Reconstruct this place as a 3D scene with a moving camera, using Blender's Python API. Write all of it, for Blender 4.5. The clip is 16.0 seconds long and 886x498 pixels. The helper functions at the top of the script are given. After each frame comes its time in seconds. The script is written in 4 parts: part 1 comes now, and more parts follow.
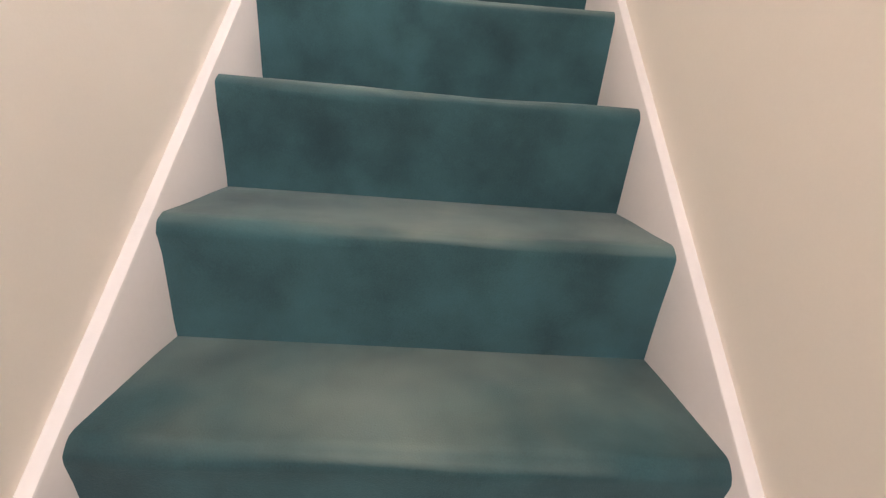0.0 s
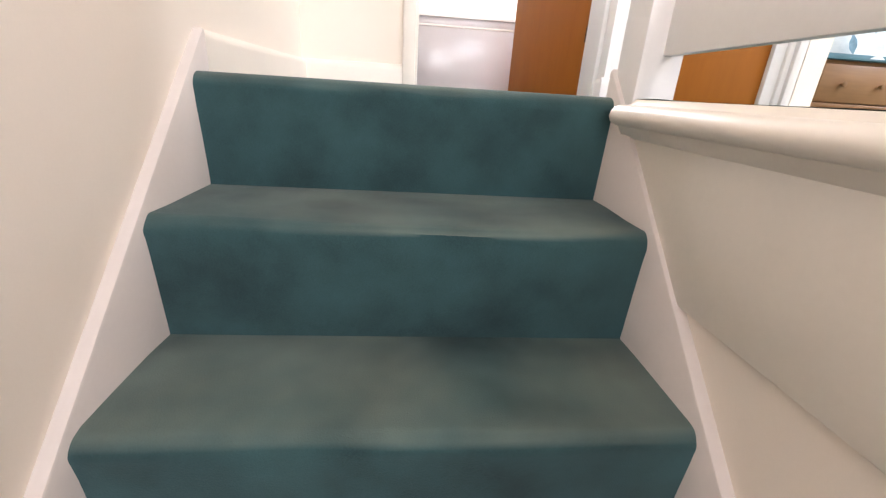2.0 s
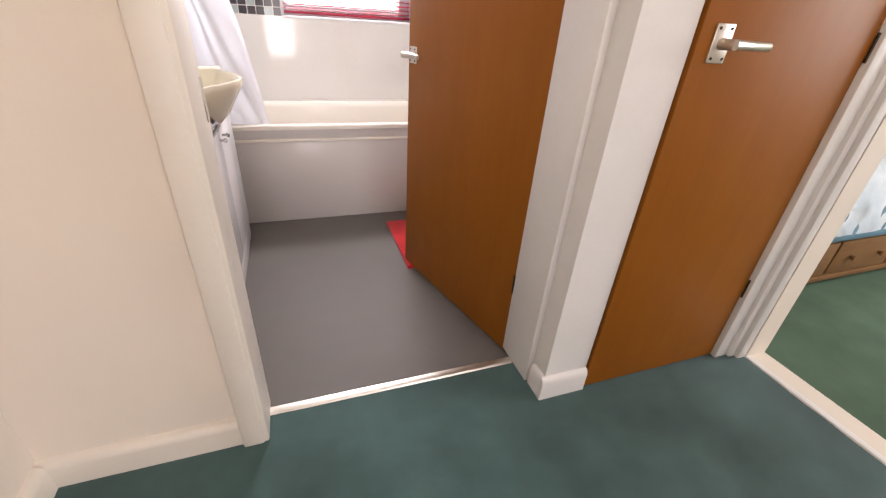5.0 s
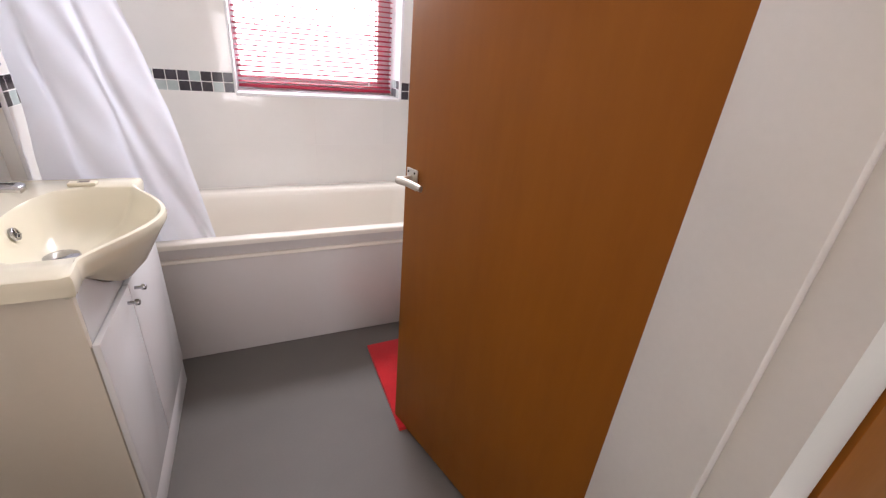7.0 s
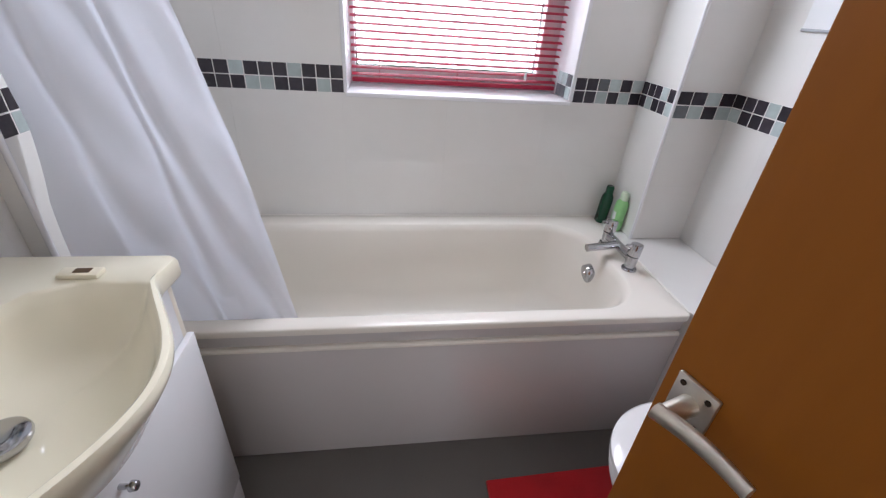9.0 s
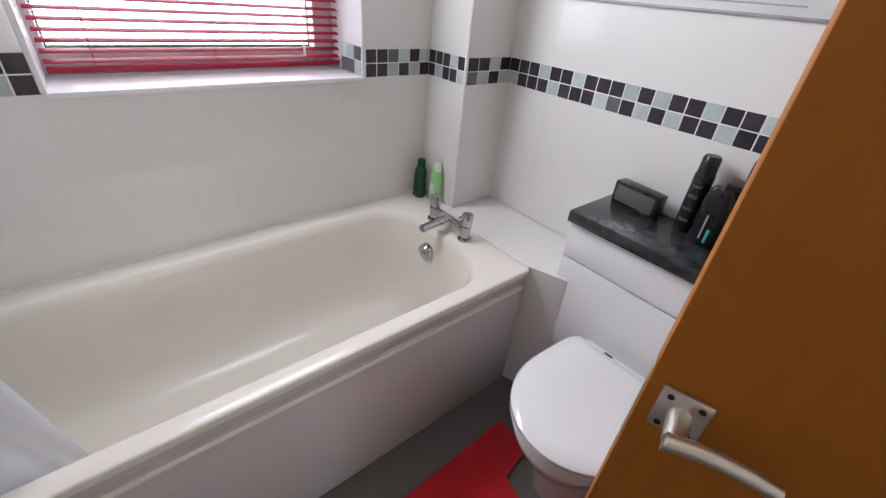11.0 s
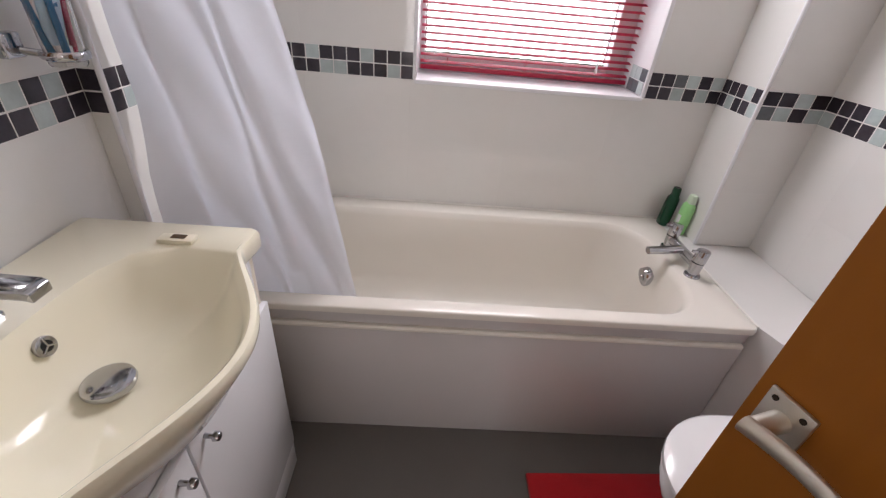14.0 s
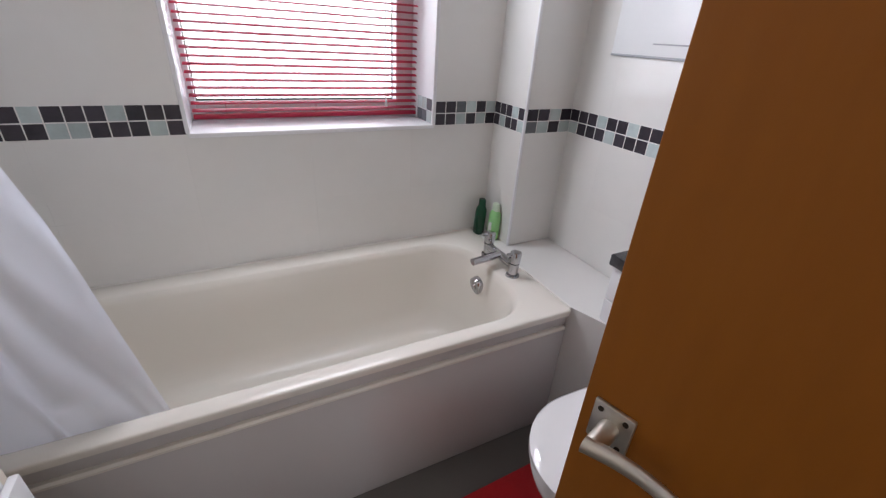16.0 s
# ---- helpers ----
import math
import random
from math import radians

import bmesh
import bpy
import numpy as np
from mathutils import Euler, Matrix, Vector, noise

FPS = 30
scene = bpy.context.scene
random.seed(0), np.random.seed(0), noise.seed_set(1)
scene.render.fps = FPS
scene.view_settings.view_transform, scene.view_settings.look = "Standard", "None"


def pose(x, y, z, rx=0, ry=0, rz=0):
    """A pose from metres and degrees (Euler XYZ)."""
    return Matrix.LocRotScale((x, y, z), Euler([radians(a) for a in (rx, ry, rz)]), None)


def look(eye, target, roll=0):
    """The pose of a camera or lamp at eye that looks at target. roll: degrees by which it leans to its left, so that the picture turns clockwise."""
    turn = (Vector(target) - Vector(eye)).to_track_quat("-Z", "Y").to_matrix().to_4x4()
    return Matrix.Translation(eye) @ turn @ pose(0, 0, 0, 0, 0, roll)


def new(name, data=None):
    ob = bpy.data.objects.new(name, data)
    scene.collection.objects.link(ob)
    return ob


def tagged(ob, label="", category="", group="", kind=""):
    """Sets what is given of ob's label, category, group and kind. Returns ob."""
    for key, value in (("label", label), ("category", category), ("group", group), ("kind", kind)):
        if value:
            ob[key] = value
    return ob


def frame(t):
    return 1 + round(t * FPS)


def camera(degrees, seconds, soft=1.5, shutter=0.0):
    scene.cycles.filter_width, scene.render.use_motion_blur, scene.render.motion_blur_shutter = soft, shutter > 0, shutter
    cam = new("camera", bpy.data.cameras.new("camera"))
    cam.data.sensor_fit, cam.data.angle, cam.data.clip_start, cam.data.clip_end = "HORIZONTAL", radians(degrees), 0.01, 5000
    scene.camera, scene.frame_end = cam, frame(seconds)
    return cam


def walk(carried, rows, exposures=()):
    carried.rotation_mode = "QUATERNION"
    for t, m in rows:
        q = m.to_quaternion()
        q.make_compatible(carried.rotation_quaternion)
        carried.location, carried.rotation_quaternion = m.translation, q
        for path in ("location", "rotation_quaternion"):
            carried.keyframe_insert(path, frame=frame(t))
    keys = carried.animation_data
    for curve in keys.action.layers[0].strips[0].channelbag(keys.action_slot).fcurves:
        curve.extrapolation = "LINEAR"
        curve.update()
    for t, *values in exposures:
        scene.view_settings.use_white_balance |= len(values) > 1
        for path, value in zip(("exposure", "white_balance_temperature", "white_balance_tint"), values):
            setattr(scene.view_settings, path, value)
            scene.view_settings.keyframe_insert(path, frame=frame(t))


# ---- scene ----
cam = camera(94.2, 16.0, soft=1.3)
PATH = [
    (0, (0.438, -1.641, -0.736), (0.544, 0.25, -1.379), 4.7),
    (0.5, (0.378, -1.459, -0.562), (0.506, 0.405, -1.274), 5.8),
    (1, (0.415, -1.3, -0.395), (0.594, 0.571, -1.08), 5.5),
    (1.5, (0.444, -1.11, -0.177), (0.565, 0.77, -0.848), 3.4),
    (2, (0.437, -0.931, -0.008), (0.620, 0.929, -0.726), 3.7),
    (2.5, (0.47, -0.742, 0.138), (0.731, 1.074, -0.658), 5.0),
    (3, (0.466, -0.538, 0.332), (0.727, 1.284, -0.451), 4.1),
    (3.5, (0.466, -0.337, 0.529), (0.888, 1.415, -0.34), 6.1),
    (4, (0.507, -0.147, 0.718), (0.834, 1.611, -0.178), 2.0),
    (4.5, (0.545, 0.031, 0.84), (0.956, 1.723, -0.145), 2.5),
    (4.7, (0.592, 0.099, 0.933), (1.121, 1.744, -0.072), 2.9),
    (6.8, (0.677, 0.717, 1.2), (1.454, 2.326, 0.302), 5.4),
    (7, (0.693, 0.787, 1.197), (1.469, 2.42, 0.342), 5.2),
    (7.5, (0.752, 0.953, 1.228), (1.542, 2.598, 0.408), 5.2),
    (8, (0.734, 1.154, 1.277), (1.348, 2.834, 0.382), 5.6),
    (8.5, (0.737, 1.378, 1.227), (1.099, 3.101, 0.278), 5.4),
    (9, (0.756, 1.549, 1.221), (1.033, 3.254, 0.211), 4.2),
    (9.5, (0.701, 1.7, 1.225), (1.431, 3.202, 0.124), 5.2),
    (10, (0.683, 1.786, 1.237), (1.755, 3.071, 0.14), 5.7),
    (10.2, (0.7, 1.785, 1.233), (1.833, 3.021, 0.144), 6.0),
    (12.3, (0.675, 1.721, 1.221), (1.743, 3.065, 0.194), 5.0),
    (12.5, (0.661, 1.753, 1.243), (1.638, 3.132, 0.175), 5.3),
    (13, (0.692, 1.702, 1.226), (1.324, 3.268, 0.153), 4.8),
    (13.5, (0.719, 1.622, 1.226), (1.048, 3.277, 0.168), 5.4),
    (14, (0.701, 1.543, 1.223), (0.788, 3.225, 0.162), 5.2),
    (14.5, (0.687, 1.541, 1.227), (0.73, 3.206, 0.119), 5.0),
    (15, (0.733, 1.558, 1.229), (0.881, 3.274, 0.210), 3.4),
    (15.5, (0.748, 1.589, 1.271), (1.196, 3.3, 0.333), 3.2),
    (16, (0.746, 1.608, 1.256), (1.573, 3.179, 0.334), 3.6),
]
walk(cam, [(t, look(eye, target, roll)) for t, eye, target, roll in PATH],
     exposures=((0, 1.75, 6400, 12), (1.5, 1.55, 6350, 14), (2, 1.3, 6350, 13), (2.5, 0.98, 6350, 12), (3, 0.7, 6350, 13), (3.5, 0.52, 6500, 12),
                (4.2, 0.28, 6950, 16), (4.7, 0.24, 6950, 17), (6.8, 0.0, 6600, 16), (7.5, -0.2, 6700, 18), (8, -0.3, 6550, 16), (8.5, -0.42, 6150, 12), (9.5, -0.77, 6050, 11),
                (10.2, -0.75, 6250, 11), (12.5, -0.77, 6250, 11), (13, -0.77, 6350, 11), (13.5, -0.78, 6650, 15), (14.5, -0.74, 6650, 15), (15.2, -0.82, 6500, 14), (16, -0.95, 6250, 12)))

# ---- light and exposure ----
world = bpy.data.worlds.new("World")
scene.world = world
world.use_nodes = True
wn = world.node_tree
sky = wn.nodes.new("ShaderNodeTexSky")
sky.sky_type, sky.sun_disc = "NISHITA", False
sky.sun_elevation, sky.sun_rotation = radians(38), radians(158)
wn.links.new(sky.outputs[0], wn.nodes["Background"].inputs[0])
wn.nodes["Background"].inputs[1].default_value = 0.12


def sun(strength, direction):
    data = bpy.data.lights.new("sun", "SUN")
    data.energy, data.angle, data.color = strength, radians(0.5), (1.0, 0.95, 0.88)
    ob = new("sun", data)
    ob.matrix_world = look((0, 0, 8), Vector((0, 0, 8)) + Vector(direction))
    return ob


def area_light(name, eye, target, sx, sy, watts, color):
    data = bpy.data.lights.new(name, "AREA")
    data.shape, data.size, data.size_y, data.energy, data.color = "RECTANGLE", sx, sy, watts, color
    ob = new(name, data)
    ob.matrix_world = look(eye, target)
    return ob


sun(2.5, (-0.35, 0.85, -0.9))
# bathroom window daylight; unseen fill for bedroom, hall, gallery; added warm bulb over stairs
area_light("bathroom_window_light", (1.026, 3.06, 1.735), (1.026, 1.0, 1.2), 0.77, 0.38, 29, (0.93, 0.945, 1.0))
area_light("bathroom_pane_light", (1.002, 3.288, 1.452), (1.002, 1.0, 1.452), 0.69, 0.866, 14, (0.93, 0.945, 1.0))
# no bedroom window is in view; this lamp is added to light the landing
area_light("unseen_bedroom_fill", (4.18, 0.0, 1.45), (2.0, 0.2, 0.7), 1.3, 1.1, 42, (0.92, 0.96, 1.0))
# unseen area lamp behind the start, added to brighten the stairs
area_light("unseen_hall_fill", (0.44, -4.52, 0.75), (0.44, 0.0, -0.3), 0.8, 1.6, 29, (0.97, 0.95, 1.0))
# unseen area lamp, added to brighten the gallery and stair walls
area_light("unseen_gallery_fill", (1.5, -2.22, 1.35), (1.0, 1.0, 0.4), 0.9, 1.0, 17, (0.97, 0.96, 1.0))


# ---- materials ----
def material(name, color, rough=0.5, metal=0.0, spread=0.06, scale=6.0, grain=120.0, bump=0.05, gloss_noise=0.08,
             transmission=0.0, ior=1.45, coat=0.0, vary=0.0, tint=None, sheen=0.0):
    """Principled surface with broad mottling, fine grain, uneven gloss and a little relief."""
    m = bpy.data.materials.new(name)
    m.use_nodes = True
    t = m.node_tree
    b = t.nodes["Principled BSDF"]
    geo = t.nodes.new("ShaderNodeNewGeometry")
    big, fine = t.nodes.new("ShaderNodeTexNoise"), t.nodes.new("ShaderNodeTexNoise")
    for n, s in ((big, scale), (fine, grain)):
        n.inputs["Scale"].default_value, n.inputs["Detail"].default_value = s, 4
        t.links.new(geo.outputs["Position"], n.inputs["Vector"])
    dark = [c * (1 - spread) for c in color] + [1]
    light = list(tint or [min(1, c * (1 + spread)) for c in color]) + [1]
    ramp = t.nodes.new("ShaderNodeValToRGB")
    ramp.color_ramp.elements[0].position, ramp.color_ramp.elements[1].position = 0.3, 0.7
    ramp.color_ramp.elements[0].color, ramp.color_ramp.elements[1].color = dark, light
    mix = t.nodes.new("ShaderNodeMath")
    mix.operation = "MULTIPLY_ADD"
    mix.inputs[1].default_value = 0.25
    t.links.new(fine.outputs["Fac"], mix.inputs[0])
    sub = t.nodes.new("ShaderNodeMath")
    sub.operation = "MULTIPLY"
    sub.inputs[1].default_value = 0.75
    t.links.new(big.outputs["Fac"], sub.inputs[0])
    t.links.new(sub.outputs[0], mix.inputs[2])
    t.links.new(mix.outputs[0], ramp.inputs[0])
    out = ramp.outputs[0]
    if vary:
        info, hsv, rng = t.nodes.new("ShaderNodeObjectInfo"), t.nodes.new("ShaderNodeHueSaturation"), t.nodes.new("ShaderNodeMapRange")
        rng.inputs["To Min"].default_value, rng.inputs["To Max"].default_value = 1 - vary, 1 + vary
        t.links.new(info.outputs["Random"], rng.inputs["Value"])
        t.links.new(rng.outputs[0], hsv.inputs["Value"])
        t.links.new(out, hsv.inputs["Color"])
        out = hsv.outputs[0]
    t.links.new(out, b.inputs["Base Color"])
    rr = t.nodes.new("ShaderNodeMapRange")
    rr.inputs["To Min"].default_value, rr.inputs["To Max"].default_value = max(0.02, rough - gloss_noise), rough + gloss_noise
    t.links.new(big.outputs["Fac"], rr.inputs["Value"])
    t.links.new(rr.outputs[0], b.inputs["Roughness"])
    b.inputs["Metallic"].default_value = metal
    b.inputs["Transmission Weight"].default_value = transmission
    b.inputs["IOR"].default_value = ior
    b.inputs["Coat Weight"].default_value = coat
    b.inputs["Coat Roughness"].default_value = 0.12
    b.inputs["Sheen Weight"].default_value = sheen
    if bump:
        bp = t.nodes.new("ShaderNodeBump")
        bp.inputs["Strength"].default_value, bp.inputs["Distance"].default_value = bump, 0.004
        t.links.new(mix.outputs[0], bp.inputs["Height"])
        t.links.new(bp.outputs[0], b.inputs["Normal"])
    return m


def wood(name, dark, light, rough=0.35, along="Z", stretch=14.0, coat=0.25):
    """Veneer: streaks drawn out along one axis, with a slow change of tone across the sheet."""
    m = material(name, dark, rough, coat=coat)
    t = m.node_tree
    b = t.nodes["Principled BSDF"]
    geo, mp = t.nodes.new("ShaderNodeNewGeometry"), t.nodes.new("ShaderNodeMapping")
    s = [stretch] * 3
    s["XYZ".index(along)] = 0.9
    mp.inputs["Scale"].default_value = s
    n, n2 = t.nodes.new("ShaderNodeTexNoise"), t.nodes.new("ShaderNodeTexNoise")
    n.inputs["Scale"].default_value, n.inputs["Detail"].default_value, n.inputs["Roughness"].default_value = 2.2, 9, 0.62
    n2.inputs["Scale"].default_value, n2.inputs["Detail"].default_value = 9, 6
    t.links.new(geo.outputs["Position"], mp.inputs["Vector"])
    t.links.new(mp.outputs[0], n.inputs["Vector"])
    t.links.new(mp.outputs[0], n2.inputs["Vector"])
    ad = t.nodes.new("ShaderNodeMath")
    ad.operation = "MULTIPLY_ADD"
    ad.inputs[1].default_value = 0.35
    t.links.new(n2.outputs["Fac"], ad.inputs[0])
    sc = t.nodes.new("ShaderNodeMath")
    sc.operation = "MULTIPLY"
    sc.inputs[1].default_value = 0.65
    t.links.new(n.outputs["Fac"], sc.inputs[0])
    t.links.new(sc.outputs[0], ad.inputs[2])
    r = t.nodes.new("ShaderNodeValToRGB")
    r.color_ramp.elements[0].position, r.color_ramp.elements[1].position = 0.2, 0.85
    r.color_ramp.elements[0].color, r.color_ramp.elements[1].color = list(dark) + [1], list(light) + [1]
    b.inputs["Specular IOR Level"].default_value = 0.3
    t.links.new(ad.outputs[0], r.inputs[0])
    t.links.new(r.outputs[0], b.inputs["Base Color"])
    return m


def glow(name, color, strength):
    m = bpy.data.materials.new(name)
    m.use_nodes = True
    b = m.node_tree.nodes["Principled BSDF"]
    b.inputs["Base Color"].default_value = (*color, 1)
    b.inputs["Emission Color"].default_value = (*color, 1)
    b.inputs["Emission Strength"].default_value = strength
    return m


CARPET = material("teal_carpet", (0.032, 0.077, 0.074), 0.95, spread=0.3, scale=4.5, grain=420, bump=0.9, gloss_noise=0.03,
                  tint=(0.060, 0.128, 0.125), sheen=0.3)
# same carpet as the landing, darkened: shade on the stairs put into colour
SHADED_STAIR_CARPET = material("shaded_stair_carpet", (0.014, 0.045, 0.049), 0.95, spread=0.4, scale=6.0, grain=420, bump=0.9, gloss_noise=0.03,
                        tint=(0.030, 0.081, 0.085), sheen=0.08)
BED_CARPET = material("green_bedroom_carpet", (0.075, 0.13, 0.085), 0.95, spread=0.2, scale=5, grain=420, bump=0.7, gloss_noise=0.03)
CREAM = material("cream_wall_paint", (0.79, 0.71, 0.62), 0.75, spread=0.03, scale=2.5, grain=260, bump=0.12, gloss_noise=0.05)
GLOSS_CREAM = material("cream_gloss_woodwork", (0.77, 0.71, 0.63), 0.38, spread=0.04, scale=5, grain=90, bump=0.06)
GLOSS_WHITE = material("white_gloss_woodwork", (0.78, 0.76, 0.74), 0.34, spread=0.04, scale=5, grain=90, bump=0.06)
# woodwork cream darkened; weaker light on the sloping board tops goes into the colour
DIMMED_STRING = material("dimmed_cream_string", (0.56, 0.51, 0.475), 0.55, spread=0.04, scale=5, grain=90, bump=0.06)
CEIL = material("ceiling_white", (0.8, 0.78, 0.75), 0.85, spread=0.03, scale=3, grain=60, bump=0.3)
TILE = material("white_wall_tile", (0.77, 0.76, 0.735), 0.07, spread=0.025, scale=3, grain=25, bump=0.006, gloss_noise=0.02, vary=0.01)
TILE.node_tree.nodes["Principled BSDF"].inputs["Specular IOR Level"].default_value = 0.9
GROUT = material("pale_grout", (0.76, 0.75, 0.73), 0.8, spread=0.05, scale=20, grain=300, bump=0.1)
MOSAIC = {
    "dark": material("charcoal_mosaic", (0.042, 0.036, 0.046), 0.14, spread=0.25, scale=30, grain=150, bump=0.04, vary=0.25),
    "grey": material("smoke_mosaic", (0.11, 0.12, 0.13), 0.14, spread=0.2, scale=30, grain=150, bump=0.04, vary=0.2),
    "pale": material("pale_glass_mosaic", (0.46, 0.53, 0.53), 0.1, spread=0.12, scale=30, grain=150, bump=0.04, vary=0.15),
}
VINYL = material("grey_vinyl", (0.135, 0.124, 0.114), 0.58, spread=0.07, scale=5, grain=160, bump=0.1)
ACRYLIC = material("white_acrylic", (0.80, 0.76, 0.69), 0.22, spread=0.015, scale=2, grain=12, bump=0.0, gloss_noise=0.04)
# white panel with a darker base: dim reflections put into its colour
PANEL = material("bath_panel_gloss_dimmed", (0.60, 0.57, 0.56), 0.19, spread=0.02, scale=2, grain=20, bump=0.004, gloss_noise=0.03)
CERAMIC = material("ivory_ceramic", (0.84, 0.79, 0.63), 0.1, spread=0.015, scale=2, grain=10, bump=0.0, gloss_noise=0.03, coat=0.3)
WHITE_WARE = material("white_ceramic", (0.82, 0.81, 0.81), 0.1, spread=0.015, scale=2, grain=10, bump=0.0, gloss_noise=0.03, coat=0.3)
CAB_SIDE = material("cream_cabinet_side", (0.72, 0.66, 0.56), 0.45, spread=0.03, scale=4, grain=60, bump=0.03)
CAB_WHITE = material("white_cabinet_gloss", (0.78, 0.78, 0.79), 0.2, spread=0.02, scale=3, grain=30, bump=0.01)
CHROME = material("chrome", (0.48, 0.48, 0.50), 0.12, 1.0, spread=0.03, scale=10, grain=60, bump=0.0, gloss_noise=0.04)
SATIN = material("satin_aluminium", (0.66, 0.62, 0.56), 0.34, 1.0, spread=0.06, scale=25, grain=300, bump=0.03)
DARK_METAL = material("dark_bronze", (0.05, 0.035, 0.025), 0.45, 0.7, spread=0.2, scale=40, grain=200)
BLACK = material("black_plastic", (0.012, 0.012, 0.013), 0.28, spread=0.15, scale=15, grain=100, bump=0.02)
STONE = material("black_laminate_worktop", (0.022, 0.022, 0.025), 0.18, spread=0.5, scale=26, grain=260, bump=0.02, tint=(0.055, 0.055, 0.06))
DOOR_WOOD = wood("orange_brown_veneer", (0.262, 0.080, 0.0052), (0.335, 0.111, 0.0085), 0.5, "Z", 6.0, 0.0)
PINE = wood("honey_pine", (0.17, 0.08, 0.032), (0.29, 0.15, 0.065), 0.5, "X", 10.0, 0.1)
RED_MAT = material("red_bath_mat_pile", (0.55, 0.012, 0.018), 0.95, spread=0.15, scale=12, grain=520, bump=1.0, gloss_noise=0.03, sheen=0.2)
RED_SLAT = material("red_blind_slat", (0.42, 0.018, 0.05), 0.35, spread=0.05, scale=8, grain=60, bump=0.02)
UPVC = material("white_upvc", (0.8, 0.8, 0.82), 0.25, spread=0.02, scale=4, grain=40, bump=0.01)
CLOTH = material("white_curtain_cloth", (0.76, 0.755, 0.76), 0.6, spread=0.03, scale=9, grain=600, bump=0.15, transmission=0.0)
SILICONE = material("white_sealant", (0.78, 0.76, 0.71), 0.4, spread=0.05, scale=30, grain=120)
MIRROR = material("mirror_silver", (0.9, 0.91, 0.9), 0.02, 1.0, spread=0.005, scale=2, grain=4, bump=0.0, gloss_noise=0.0)
GLASS = material("clear_glass", (1, 1, 1), 0.02, spread=0.0, bump=0.0, gloss_noise=0.0, transmission=1.0)
GREEN_DARK = material("dark_green_bottle", (0.004, 0.05, 0.022), 0.25, spread=0.1, scale=20, grain=60, bump=0.01)
GREEN_PALE = material("pale_green_bottle", (0.30, 0.62, 0.25), 0.3, spread=0.06, scale=20, grain=60, bump=0.01)
TEAL_INK = material("teal_print", (0.05, 0.42, 0.32), 0.4, spread=0.1, scale=40, grain=100)
LEAF_PRINT = material("lime_leaf_print", (0.28, 0.5, 0.02), 0.5, spread=0.3, scale=60, grain=200)
PAPER = material("laminated_paper", (0.78, 0.79, 0.80), 0.12, spread=0.02, scale=6, grain=80, bump=0.0, coat=1.0)
PAPER.node_tree.nodes["Principled BSDF"].inputs["Coat Roughness"].default_value = 0.015
INK = material("blue_black_ink", (0.03, 0.035, 0.08), 0.4, spread=0.1, scale=40, grain=100)
INK_GREY = material("grey_ink", (0.35, 0.36, 0.38), 0.4, spread=0.1, scale=40, grain=100)
BLUE_BRUSH = material("blue_toothbrush_plastic", (0.05, 0.22, 0.42), 0.25, spread=0.1, scale=20, grain=80)
RED_BRUSH = material("red_toothbrush_plastic", (0.35, 0.015, 0.05), 0.25, spread=0.1, scale=20, grain=80)
SOAP = material("cream_soap_wrapper", (0.8, 0.74, 0.58), 0.45, spread=0.04, scale=20, grain=80)
SOAP_LABEL = material("brown_label", (0.09, 0.05, 0.02), 0.4, spread=0.1, scale=40, grain=80)
BEDDING = material("pale_blue_bedding", (0.50, 0.60, 0.68), 0.85, spread=0.15, scale=9, grain=250, bump=0.4, tint=(0.72, 0.77, 0.8))
SHEET_BLUE = material("slate_blue_valance", (0.10, 0.2, 0.26), 0.85, spread=0.15, scale=9, grain=250, bump=0.3)
SOCKET_WHITE = material("ivory_socket_plastic", (0.80, 0.75, 0.66), 0.32, spread=0.03, scale=20, grain=60, bump=0.01)
# glow of the unseen ceiling lamp that is added for warmth
FILL_LAMP_GLASS = glow("fill_lamp_glass", (1.0, 0.85, 0.68), 19.5)

# flattened grey-brown pile plus painted light from above, on the treads' upward faces
wt_ = SHADED_STAIR_CARPET.node_tree
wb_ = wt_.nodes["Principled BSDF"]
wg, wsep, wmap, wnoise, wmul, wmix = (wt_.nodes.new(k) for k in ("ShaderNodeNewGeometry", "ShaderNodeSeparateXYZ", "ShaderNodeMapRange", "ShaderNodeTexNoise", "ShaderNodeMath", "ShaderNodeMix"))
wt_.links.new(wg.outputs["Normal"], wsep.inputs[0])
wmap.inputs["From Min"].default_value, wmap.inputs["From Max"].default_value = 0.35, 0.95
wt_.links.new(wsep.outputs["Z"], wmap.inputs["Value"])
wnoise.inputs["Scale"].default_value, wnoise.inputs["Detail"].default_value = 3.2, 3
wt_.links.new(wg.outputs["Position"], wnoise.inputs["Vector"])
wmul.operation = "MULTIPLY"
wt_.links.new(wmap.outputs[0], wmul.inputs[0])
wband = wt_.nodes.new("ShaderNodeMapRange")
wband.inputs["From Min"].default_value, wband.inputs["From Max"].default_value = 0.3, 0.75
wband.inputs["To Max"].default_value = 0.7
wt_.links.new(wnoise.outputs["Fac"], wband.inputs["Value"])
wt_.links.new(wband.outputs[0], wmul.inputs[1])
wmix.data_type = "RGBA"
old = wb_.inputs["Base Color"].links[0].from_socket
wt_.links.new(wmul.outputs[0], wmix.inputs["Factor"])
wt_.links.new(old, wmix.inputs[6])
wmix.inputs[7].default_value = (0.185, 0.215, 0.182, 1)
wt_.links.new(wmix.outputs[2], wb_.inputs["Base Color"])

